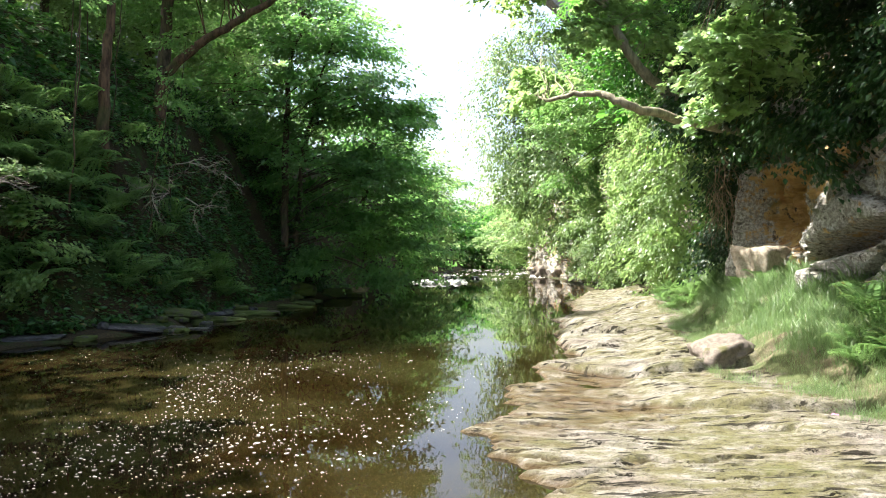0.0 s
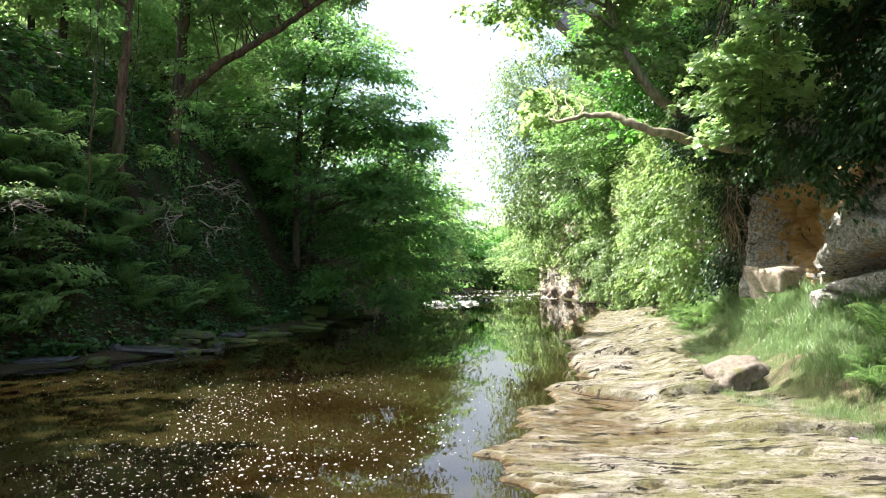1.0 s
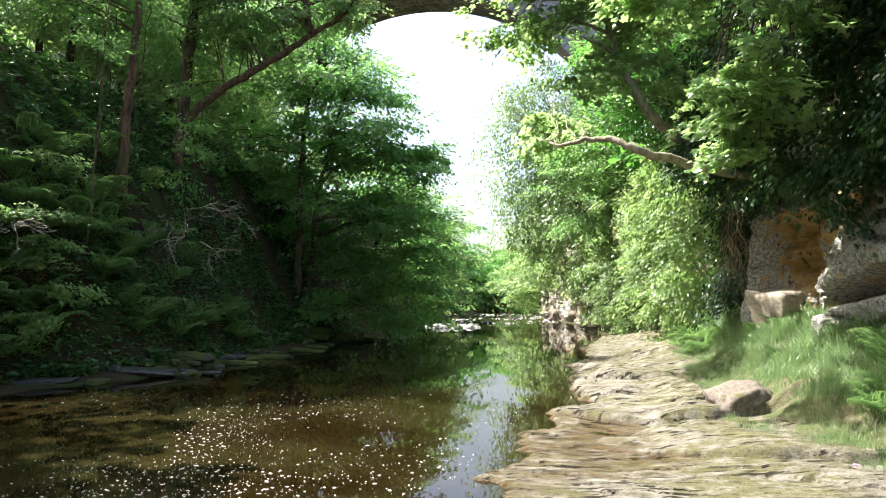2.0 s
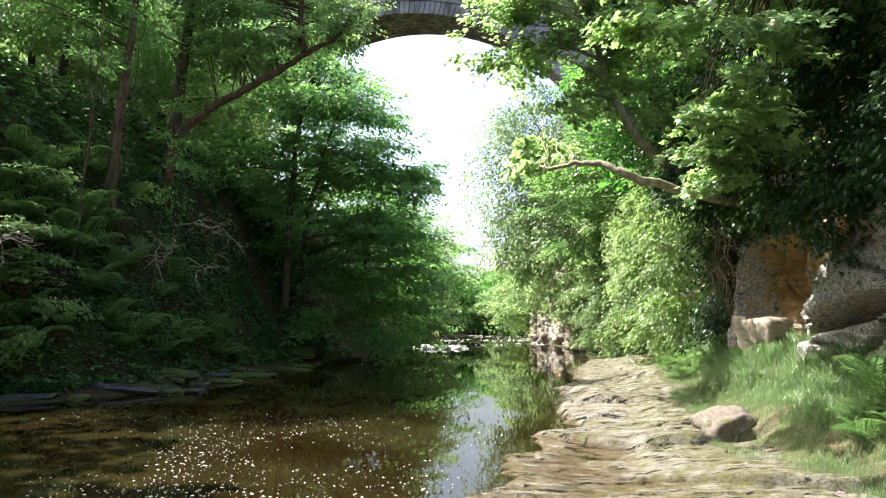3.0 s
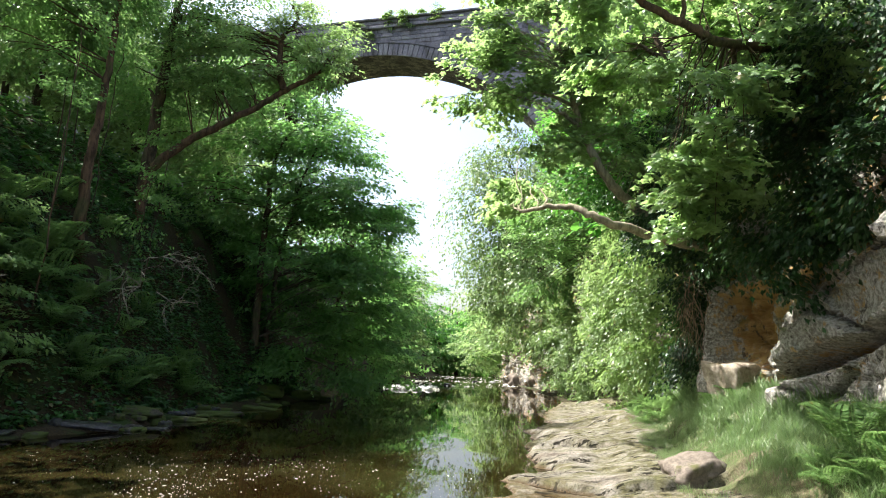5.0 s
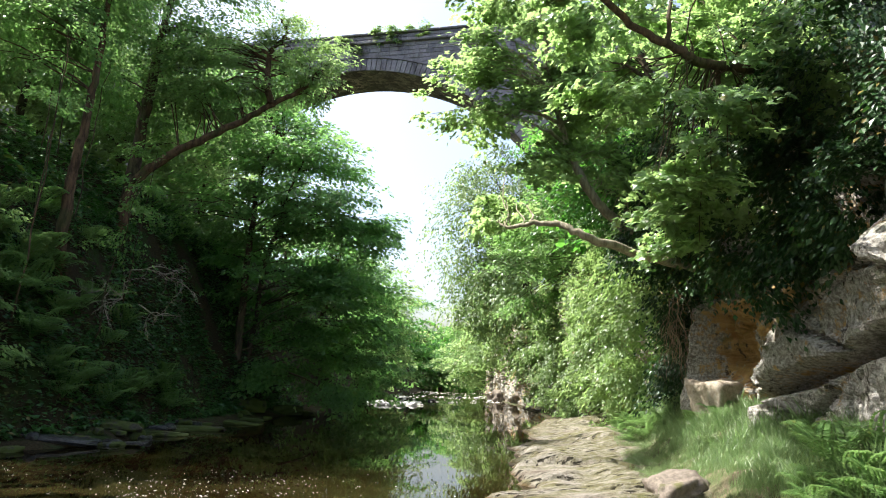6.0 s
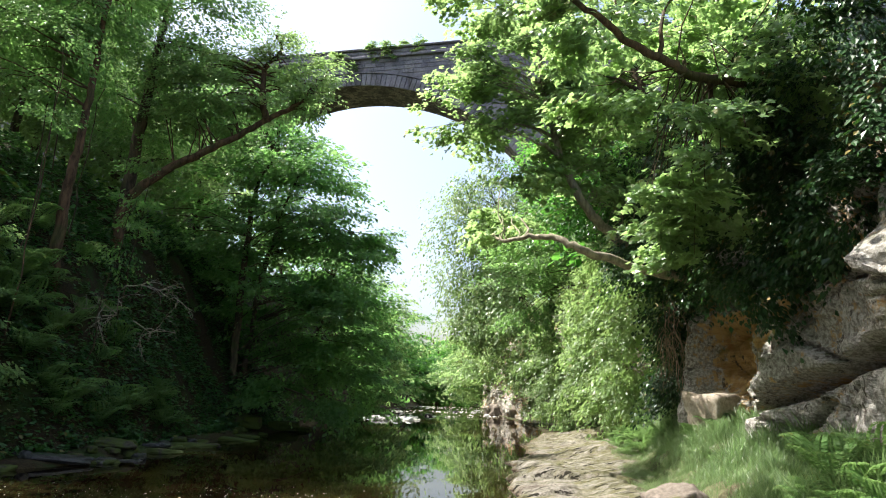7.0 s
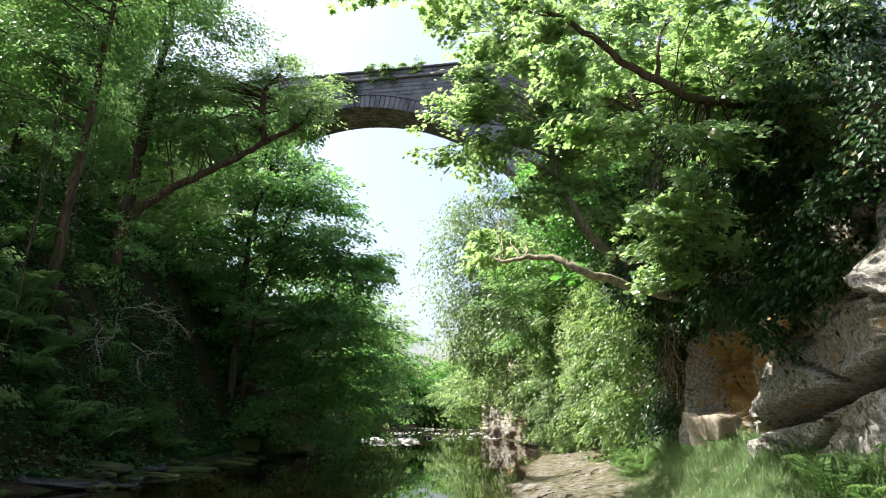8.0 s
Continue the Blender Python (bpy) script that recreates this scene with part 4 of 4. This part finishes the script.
    tree("cliff_tree", "dark-stemmed tree leaning from the cliff top", [[(9.2, 24, 7.2), (8.0, 24, 9.5), (7.0, 24, 12)]],
         [(6.9, 24, 11.4, 2.2, 2.2, 2.0), (6.0, 23, 8.6, 1.7, 1.9, 1.6), (8.6, 24, 9.5, 2.2, 2.2, 2.0)], LEAF_DEEP, size=0.16, cover=0.95, seed=45, spread=0.7, radius=0.16)
    for k, (x, y, lumps, leaf) in enumerate((
            (11, 66, [(9.4, 66, 8.5, 2.8, 3, 3.2), (8.7, 67, 4.8, 2.2, 3, 2.6), (11, 66, 12, 3.4, 3.2, 3)], LEAF_LIME),
            (12, 82, [(9.0, 82, 7.0, 3.0, 3, 3.4), (8.2, 83, 3.6, 2.6, 3, 2.6), (12, 82, 10, 3.4, 3.4, 3.4)], LEAF_LIME),
            (12, 98, [(9.2, 98, 6.5, 3.4, 3, 3.6), (9.2, 99, 3, 3.2, 3, 2.4)], LEAF_MID))):
        tree("riverside_tree", "light green tree overhanging the far river bank", [[(x, y, 0.5), (x - 0.4, y, 5), (x - 1, y, 10)]], lumps, leaf, size=0.32, cover=1.0, seed=60 + k, spread=1.2, radius=0.22, group="far bank trees")
    for k, (x, y, h) in enumerate(((-1, 101, 10.5), (3.5, 108, 11.5), (0.5, 110, 12), (6.5, 112, 11), (-4, 118, 13), (1, 124, 12.5), (6, 120, 13.5), (11, 126, 13), (16, 120, 14), (-9, 122, 15))):
        tree("distant_tree", "dark green tree closing the bend of the river", [[(x, y, 0), (x, y, h * 0.8)]],
             [(x, y, h * 0.68, 3.6, 3, h * 0.28), (x + 0.6, y - 2.4, h * 0.28, 3.8, 3, h * 0.30)], LEAF_DEEP if k != 2 else LEAF_MID, size=0.5, cover=1.3, seed=70 + k, spread=1.6, radius=0.25, limbs=3, twigs=12, group="trees on the bend")


def build_screen_trees():
    """Trees added on the cliff top, on the near hillside and behind the viewpoint to block sky light."""
    rng = np.random.default_rng(200)
    # Unseen trees at (-13.2, 10.2) and (-14, 5.5) keep sun off the left water.
    spots = [(14.5, 2, 9), (15, 8, 10), (15.5, 14, 10), (15.5, 20, 11), (14, 27, 12), (15, 36, 12), (15, 46, 11), (16, 56, 12), (17, 70, 12), (18, 84, 12), (12, -6, 9), (10, -14, 11), (4.5, -17, 12), (-1, -20, 13), (-6, -18, 13), (-12, -12, 11), (-13, -4, 9), (-13.2, 10.2, 10), (-14, 5.5, 10), (-16, 2, 12), (-11, -9, 12), (0, -13, 12), (7, -11, 11), (-22, 20, 9), (-24, 32, 10), (-20, 50, 12), (-17, 62, 12), (-13, 74, 12), (-10, 90, 13), (18, -8, 12), (-20, -8, 11), (6, -26, 15), (-8, -28, 15), (22, 110, 14), (-14, 108, 13)]
    for k, (x, y, h) in enumerate(spots):
        z = land_height(x, y) - 0.2
        tree("screen_tree", "broadleaf tree added around the valley, mostly unseen, to block sky light", [[(x, y, z), (x, y, z + h * 0.5), (x + 0.4, y, z + h * 0.85)]],
             [(x, y, z + h * 0.74, 3.4, 3.4, h * 0.24), (x + 1.4, y - 1.2, z + h * 0.42, 3.2, 3.2, h * 0.22), (x - 1.6, y + 1, z + h * 0.44, 3.0, 3.0, h * 0.22)],
             (LEAF_MID, LEAF_DEEP, LEAF_LIME)[k % 3], size=0.55, cover=0.7, seed=200 + k, spread=1.2, radius=0.22, limbs=4, twigs=14, group="valley woods")


def build_ivy():
    """Leafy creeper hanging over the rock."""
    for k, (label, lumps, leaf, size, cover) in enumerate((
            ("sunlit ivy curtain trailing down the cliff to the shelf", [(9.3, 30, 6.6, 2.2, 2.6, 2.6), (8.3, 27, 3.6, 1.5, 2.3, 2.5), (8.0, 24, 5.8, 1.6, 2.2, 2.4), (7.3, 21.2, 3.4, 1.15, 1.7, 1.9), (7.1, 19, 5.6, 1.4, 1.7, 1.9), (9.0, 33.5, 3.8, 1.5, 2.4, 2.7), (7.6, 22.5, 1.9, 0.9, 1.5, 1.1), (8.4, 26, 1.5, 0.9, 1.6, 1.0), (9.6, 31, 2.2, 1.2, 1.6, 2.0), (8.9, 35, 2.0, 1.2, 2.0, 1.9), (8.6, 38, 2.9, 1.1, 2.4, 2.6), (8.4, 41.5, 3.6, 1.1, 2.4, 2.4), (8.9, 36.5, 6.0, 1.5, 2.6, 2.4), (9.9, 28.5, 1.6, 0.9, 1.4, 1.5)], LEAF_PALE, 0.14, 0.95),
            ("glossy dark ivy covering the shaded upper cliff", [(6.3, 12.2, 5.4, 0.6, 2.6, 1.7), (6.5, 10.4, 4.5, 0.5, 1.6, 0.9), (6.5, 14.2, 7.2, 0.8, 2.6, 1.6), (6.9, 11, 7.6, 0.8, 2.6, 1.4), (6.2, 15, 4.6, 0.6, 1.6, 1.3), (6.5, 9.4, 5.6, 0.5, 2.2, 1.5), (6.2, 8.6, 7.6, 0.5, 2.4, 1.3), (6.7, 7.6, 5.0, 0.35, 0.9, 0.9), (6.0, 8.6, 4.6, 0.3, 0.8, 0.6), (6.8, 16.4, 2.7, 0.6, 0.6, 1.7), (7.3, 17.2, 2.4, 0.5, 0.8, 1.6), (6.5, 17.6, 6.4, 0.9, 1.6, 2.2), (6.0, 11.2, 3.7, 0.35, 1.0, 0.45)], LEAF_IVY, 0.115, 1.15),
            ("ivy hanging over the far water-worn cliff", [(8.6, 40, 4.6, 1.2, 3, 2.2), (8.9, 50, 6.0, 1.4, 5, 2.6), (9.3, 60, 6.8, 1.6, 4, 2.6)], LEAF_PALE, 0.22, 0.9))):
        rng = np.random.default_rng(90 + k)
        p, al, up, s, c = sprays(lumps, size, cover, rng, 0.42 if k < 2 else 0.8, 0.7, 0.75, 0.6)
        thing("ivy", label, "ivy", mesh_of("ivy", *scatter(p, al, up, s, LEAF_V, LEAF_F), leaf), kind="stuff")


build_bridge()
build_left_trees()
build_right_trees()
build_screen_trees()
build_ivy()


# ---------------- undergrowth ----------------
def frond_mesh(name, length, seed, leaf=LEAF_FERN):
    """A feathered fern frond: a curved stalk with paired, toothed leaflets."""
    rng = np.random.default_rng(seed)
    t = np.linspace(0, 1, 18)
    line = np.stack([0 * t, length * (0.78 * t + 0.08 * np.sin(t * 3)), length * (0.85 * t - 0.62 * t ** 2.3)], -1)
    pts, al, up, sz = [], [], [], []
    for i in range(3, 18):
        w = length * 0.27 * math.sin(min(1.0, (1.04 - t[i]) * 1.5) * math.pi / 2) * min(1, t[i] * 3.2)
        for sgn in (-1, 1):
            for j in range(3):
                f = (j + 0.4) / 3
                for side in (-1, 1):
                    pts.append(line[i] + np.array([sgn * w * f, w * f * 0.28, -0.10 * w * f * f]))
                    al.append((sgn * 0.55, 0.35 + side * 0.75, rng.normal(0, 0.1)))
                    up.append((rng.normal(0, 0.15), rng.normal(0, 0.15), 1))
                    sz.append(w * 0.34 * (1.1 - 0.7 * f) + 0.006)
    a = scatter(np.array(pts), np.array(al), np.array(up, float), np.array(sz), LEAF_V * np.array([1.1, 1, 1]), LEAF_F)
    v, f = tube(line, np.linspace(0.006, 0.0015, 18), 3)
    tri = np.concatenate([f[:, [0, 1, 2]], f[:, [0, 2, 3]]])
    return mesh_of(name, *join([a, (v, tri)]), leaf)


FRONDS = [frond_mesh("frond", 0.62, s) for s in (1, 2, 3)]


def build_ferns():
    spots = []
    for k in range(60):
        y = rnd(11.5, 22)
        spots.append((float(left_edge(y)) - rnd(1.0, 3.6), y, rnd(1.1, 2.0), "green fern arching out of the shaded bank", "ferns on the wooded bank"))
    for x, y, s in ((-8.2, 15.8, 1.8), (-8.8, 14.2, 2.0), (-7.5, 16.2, 1.5), (-9.4, 14.8, 2.0), (-9.3, 13.3, 1.8), (-7.6, 17.3, 1.6), (-8.9, 15.3, 1.9), (-8.3, 14.9, 1.6), (-9.0, 16.2, 1.9), (-8.3, 17.2, 1.7)):
        spots.append((x, y, s, "bright fern catching the sun on the bank", "ferns on the wooded bank"))
    for x, y, s in ((4.72, 7.75, 0.75), (4.95, 8.1, 0.8), (5.0, 7.5, 0.8), (5.25, 7.6, 1.2), (5.1, 6.8, 0.9), (5.5, 7.0, 1.2), (5.3, 6.3, 1.1), (5.9, 8.6, 1.0), (6.05, 13.9, 0.9), (6.25, 14.6, 0.9), (6.1, 19, 1.0), (6.4, 20, 1.1), (5.9, 17.5, 0.8), (5.6, 11.9, 0.7), (5.35, 8.3, 1.5), (5.7, 7.7, 1.5), (5.2, 7.2, 1.25), (5.9, 9.2, 1.3), (6.2, 17.4, 1.3), (6.5, 18.0, 1.3), (6.8, 17.0, 1.4), (6.4, 16.5, 1.2), (7.0, 18.6, 1.4), (6.6, 19.3, 1.3), (6.3, 13.4, 0.9)):
        spots.append((x, y, s, "sunlit pale green fern in the grass beside the shelf", "ferns in the grass"))
    for x, y, s, label, group in spots:
        ob = thing("fern", label, "fern", at=pose(x, y, land_height(x, y) - 0.02, rnd(-8, 8), rnd(0, 14) if x < 0 else rnd(-10, 4), rnd(0, 360)), group=group)
        n = int(RNG.integers(7, 11))
        for i in range(n):
            k = s * rnd(0.75, 1.15)
            piece("frond", FRONDS[i % 3], ob, at=pose(0, 0, 0, rnd(-4, 36), 0, i * 360 / n + rnd(-15, 15)) @ Matrix.Diagonal((k, k, k, 1)))


def build_grass():
    rng = np.random.default_rng(12)
    n = 130000
    y = 5.2 + 17 * rng.uniform(0, 1, n) ** 1.3
    x = grass_edge(y) - 0.7 + rng.uniform(0, 1, n) * (cliff_line(y) + 0.1 - grass_edge(y) + 0.7)
    g = x - grass_edge(y)
    tuft = fbm(x * 1.7, y * 1.7, 15, 3)
    keep = rng.uniform(0, 1, n) < smooth(-0.7, 0.3, g + 1.6 * (tuft - 0.5)) * (0.45 + 0.8 * smooth(0.35, 0.6, tuft))
    x, y, g, tuft = x[keep], y[keep], g[keep], tuft[keep]
    m = len(x)
    h = (0.09 + 0.48 * smooth(0.0, 1.0, g) * tuft ** 1.3) * rng.uniform(0.45, 1.5, m)
    z = shelf_height(x, y) - 0.01
    ang = rng.uniform(0, 2 * np.pi, m)
    along = np.stack([np.cos(ang), np.sin(ang), rng.normal(0, 0.05, m)], -1)
    up = np.stack([rng.normal(0, 0.32, m), rng.normal(0, 0.32, m), np.ones(m)], -1)
    v, f = scatter(np.stack([x, y, z], -1), along, up, h, BLADE_V * np.array([0.032, 1, 1]), BLADE_F)
    thing("grass", "long sunlit grass on the bank below the cliff", "grass", mesh_of("grass", v, f, GRASS), kind="stuff")


def build_ground_cover():
    """Low leafy plants over the wooded bank, and small weeds."""
    rng = np.random.default_rng(14)
    n = 64000
    y = 9 + 24 * rng.uniform(0, 1, n)
    d = 0.75 + 5.5 * rng.uniform(0, 1, n) ** 1.4
    x = left_edge(y) - d
    c = fbm(x * 0.9, y * 0.9, 19, 4)
    keep = rng.uniform(0, 1, n) < smooth(0.36, 0.58, c) + 0.35 * smooth(2.2, 1.0, d)
    x, y, c = x[keep], y[keep], c[keep]
    m = len(x)
    z = ground_height(x, y) + rng.uniform(0, 0.6, m) * c ** 1.3
    along = rng.normal(0, 1, (m, 3)) * np.array([1, 1, 0.3]) + np.array([0.5, -0.3, -0.2])
    up = rng.normal(0, 0.4, (m, 3)) + np.array([0.35, -0.1, 1])
    v, f = scatter(np.stack([x, y, z], -1), along, up, rng.uniform(0.06, 0.19, m), LEAF_V, LEAF_F)
    n = 26000
    y2 = 8 + 42 * rng.uniform(0, 1, n)
    x2 = left_edge(y2) - 4 - 16 * rng.uniform(0, 1, n)
    z2 = ground_height(x2, y2) + rng.uniform(0, 0.9, n) * fbm(x2 * 0.7, y2 * 0.7, 20, 3)
    v2, f2 = scatter(np.stack([x2, y2, z2], -1), rng.normal(0, 1, (n, 3)) * np.array([1, 1, 0.3]) + np.array([0.4, -0.3, -0.2]), rng.normal(0, 0.4, (n, 3)) + np.array([0.35, -0.1, 1]), rng.uniform(0.14, 0.34, n), LEAF_V, LEAF_F)
    # Both covers use the leaf colour that has shade painted in.
    thing("ground_cover", "leafy green brambles over the upper hillside, shade put into their colour", "undergrowth", mesh_of("ground_cover", v2, f2, LEAF_SHADED), kind="stuff")
    thing("ground_cover", "low green leafy undergrowth on the wooded bank, darkened in colour for shade", "undergrowth", mesh_of("ground_cover", v, f, LEAF_SHADED), kind="stuff")
    lumps = [(-8.3, 14.2, 2.3, 0.7, 0.7, 0.5), (-8.9, 14.6, 3.2, 0.7, 0.8, 0.6), (-8.1, 13.7, 1.5, 0.6, 0.6, 0.4), (-9.5, 15.2, 4.4, 0.8, 0.8, 0.7), (-8.5, 13.6, 0.9, 0.5, 0.6, 0.3)]
    p, al, up, s, cc = sprays(lumps, 0.11, 0.9, rng, 0.35, 0.4)
    ob = thing("bank_shrub", "bright leafy shrub on the near wooded bank", "shrub", at=Matrix.Translation((-9.2, 14.4, 1.6)))
    o = np.array([-9.2, 14.4, 1.6])
    piece("foliage", mesh_of("foliage", *scatter(p - o, al, up, s, LEAF_V, LEAF_F), LEAF_LIME), ob, kind="stuff")
    piece("woody_base", mesh_of("woody_base", *join([tube(bend([(0, 0, 0), q * 0.5 - o * 0.5 + (0, 0, 0.2), q - o], 7, 0.02, rng), np.linspace(0.025, 0.006, 7), 4) for q in cc[:24]]), BARK), ob, kind="stuff")
    for k, (x, y, h) in enumerate(((-8.5, 15.5, 7), (-7.9, 18.3, 4.5), (-9.2, 16.8, 6.5), (-9.5, 19.6, 6), (-8.2, 20.5, 5), (-11.2, 20.5, 8), (-11.8, 22.5, 8))):
        b = np.array([x, y, land_height(x, y) - 0.1])
        q = bend([b, b + (0.25, 0, h * 0.5), b + (rnd(0.2, 0.7), 0.1, h)], 14, 0.03, rng)
        sap = thing("sapling", "thin bare-stemmed sapling among the ferns", "sapling", at=Matrix.Translation(b), group="saplings on the bank")
        piece("stem", mesh_of("stem", *tube(q - b, np.linspace(0.022, 0.007, 14), 6), BARK_RED if k < 1 else BARK, True), sap)
        p, al, up, s, cc = sprays([(*q[9], 0.5, 0.5, 0.7), (*q[-1], 0.6, 0.6, 0.5)], 0.11, 0.35, rng, 0.4, 0.4)
        piece("foliage", mesh_of("foliage", *scatter(p - b, al, up, s, LEAF_V, LEAF_F), LEAF_MID), sap, kind="stuff")


def build_dead_branches():
    rng = np.random.default_rng(17)

    def forked(start, way, length, depth):
        """A crooked dead branch that forks again and again."""
        parts = []
        n = 9
        q, d = [np.array(start, float)], np.array(way, float)
        for i in range(n):
            d = d + rng.normal(0, 0.28, 3) + np.array([0, 0, -0.05])
            d /= np.linalg.norm(d)
            q.append(q[-1] + d * length / n)
        parts.append(tube(q, np.linspace(0.0055 * (depth + 1), 0.0035, n + 1), 4))
        if depth > 0:
            for k in range(5):
                i = int(rng.integers(2, n))
                parts += forked(q[i], d + rng.normal(0, 0.7, 3), length * rng.uniform(0.35, 0.65), depth - 1)
        return parts

    for start, way, length in (((-7.3, 17.4, 3.3), (0.9, 0, 0.3), 1.7), ((-7.0, 17.6, 4.0), (0.9, 0, 0.0), 1.6), ((-6.5, 17.3, 3.2), (0.8, 0.1, -0.1), 1.2), ((-9.4, 13.6, 3.0), (0.8, 0, 0.2), 1.3), ((-9.6, 13.4, 2.6), (0.7, -0.2, 0.4), 1.3)):
        thing("dead_branch", "bare pale dead branch caught on the shaded bank", "branch", mesh_of("dead_branch", *join(forked(start, way, length, 2)), TWIG), group="dead branches")
    lines = []
    for k in range(46):
        y = rnd(14.9, 17.6)
        x = float(cliff_line(y)) - rnd(0.25, 0.75)
        z = rnd(3.0, 4.2)
        q = [np.array([x, y, z])]
        for i in range(8):
            q.append(q[-1] + np.array([rnd(-0.10, 0.10), rnd(-0.22, 0.22), -rnd(0.02, 0.3)]))
        lines.append(tube(q, np.linspace(0.012, 0.004, 9), 4))
    thing("hanging_roots", "dry tangled roots and vines hanging on the cliff", "vines", mesh_of("hanging_roots", *join(lines), VINE), kind="stuff")


def build_stones():
    k = 0
    for name, label, x, y, sx, sy, sz, mat, turn in (
            ("mossy_rock", "moss-covered slab tilted at the water's edge", -5.75, 27.2, 0.75, 0.5, 0.36, MOSSY, 25),
            ("mossy_rock", "round mossy rock at the water's edge", -4.5, 29.2, 0.7, 0.5, 0.3, MOSSY, 5),
            ("mossy_rock", "low mossy rock under the alder", -3.9, 29.8, 0.5, 0.4, 0.2, MOSSY, -10),
            ("blue_grey_stone", "wet blue-grey stone on the mossy ledge", -5.85, 17.0, 0.17, 0.15, 0.15, WET_STONE, 0),
            ("ledge_slab", "wet flat slab lying at the water's edge", -7.1, 15.3, 0.95, 0.35, 0.09, WET_STONE, 12),
            ("ledge_slab", "mossy flat slab lying at the water's edge", -6.25, 15.9, 0.35, 0.3, 0.10, MOSSY, -8),
            ("ledge_slab", "wet flat slab lying at the water's edge", -8.3, 13.6, 0.8, 0.3, 0.08, WET_STONE, 30),
            ("ledge_slab", "mossy flat slab on the dark bank", -6.9, 17.4, 0.8, 0.4, 0.14, MOSSY, 5),
            ("ledge_slab", "mossy flat slab on the dark bank", -5.9, 18.6, 0.6, 0.4, 0.13, MOSSY, -15),
            ("ledge_slab", "mossy flat slab on the dark bank", -5.6, 20.6, 0.8, 0.45, 0.14, MOSSY, 10),
            ("ledge_slab", "low slab breaking the dark water", -5.0, 23.3, 0.7, 0.35, 0.12, MOSSY, 0),
            ("ledge_slab", "low slab breaking the dark water", -5.1, 25.2, 0.6, 0.35, 0.12, MOSSY, 20),
            ("ledge_slab", "wet flat slab lying at the water's edge", -6.0, 16.4, 0.4, 0.25, 0.08, WET_STONE, 10)):
        k += 1
        z = max(land_height(x, y), -0.05) - 0.03
        thing(name, label, "stone", stone_mesh(name, sx, sy, sz, mat, k), pose(x, y, z, rnd(-5, 5), rnd(-6, 6), turn), group="stones on the wooded bank")
    for i in range(26):
        y = rnd(14, 27)
        x = float(left_edge(y)) - rnd(-0.15, 0.7)
        thing("bank_stone", "small dark stone on the muddy bank", "stone", stone_mesh("bank_stone", rnd(0.1, 0.3), rnd(0.08, 0.2), rnd(0.05, 0.12), MOSSY if i % 3 else WET_STONE, 40 + i, fine=3), pose(x, y, max(land_height(x, y), -0.03) - 0.01, 0, 0, rnd(0, 180)), group="small bank stones")
    for i in range(46):
        x, y = (rnd(-1.7, 1.2), rnd(43.5, 49.5)) if i < 32 else (rnd(-0.5, 9), rnd(52, 76))
        s = rnd(0.10, 0.26)
        thing("riffle_stone", "pale stone breaking the riffle", "stone", stone_mesh("riffle_stone", s * 1.5, s, s * 0.75, RIFFLE_STONE if i % 5 else WET_STONE, 80 + i, fine=3), pose(x, y, -0.05, 0, 0, rnd(0, 180)), group="riffle stones")
    x, y = 3.95, 9.75
    thing("boulder", "pale sandstone boulder set in the shelf, mossy on one side", "boulder", stone_mesh("boulder", 0.42, 0.36, 0.25, ROSY_STONE, 8, 0.28, 0.6), pose(x, y, land_height(x, y) - 0.08, 4, -14, 20))
    x, y = 6.6, 14.0
    thing("sandstone_block", "pale squared sandstone block at the foot of the cliff", "boulder", stone_mesh("sandstone_block", 0.54, 0.5, 0.60, PALE_STONE, 5, 0.16, 0.92), pose(x, y, land_height(x, y) - 0.08, 2, -3, 24))
    for i, (x, y, s) in enumerate(((9.2, 62, 0.95), (9.7, 58, 0.9), (8.8, 64.5, 0.6), (10.0, 55, 1.0))):
        thing("far_boulder", "pale water-worn sandstone outcrop at the foot of the cliff", "boulder", stone_mesh("far_boulder", s * 0.9, s * 1.2, s, ROSY_STONE, 120 + i, 0.45, 0.5), pose(x, y, -0.2, 0, 0, rnd(-20, 20)), group="far outcrop")
    for x, y, mat, name, label in ((3.98, 6.98, PINK, "petal", "fallen pink flower petal on the wet rock"), (4.1, 6.4, RED, "fallen_leaf", "small fallen red leaf on the rock")):
        v, f = scatter(np.zeros((4, 3)), np.array([[1, 0, .2], [0, 1, .3], [-1, 0.2, .2], [0.1, -1, .25]], float), np.tile([0, 0, 1.0], (4, 1)), np.full(4, 0.045), LEAF_V * [1.6, 1, 1], LEAF_F)
        thing(name, label, "petal" if mat is PINK else "leaf", mesh_of(name, v, f, mat), pose(x, y, land_height(x, y) + 0.006))


build_foam()
build_ferns()
build_grass()
build_ground_cover()
build_dead_branches()
build_stones()
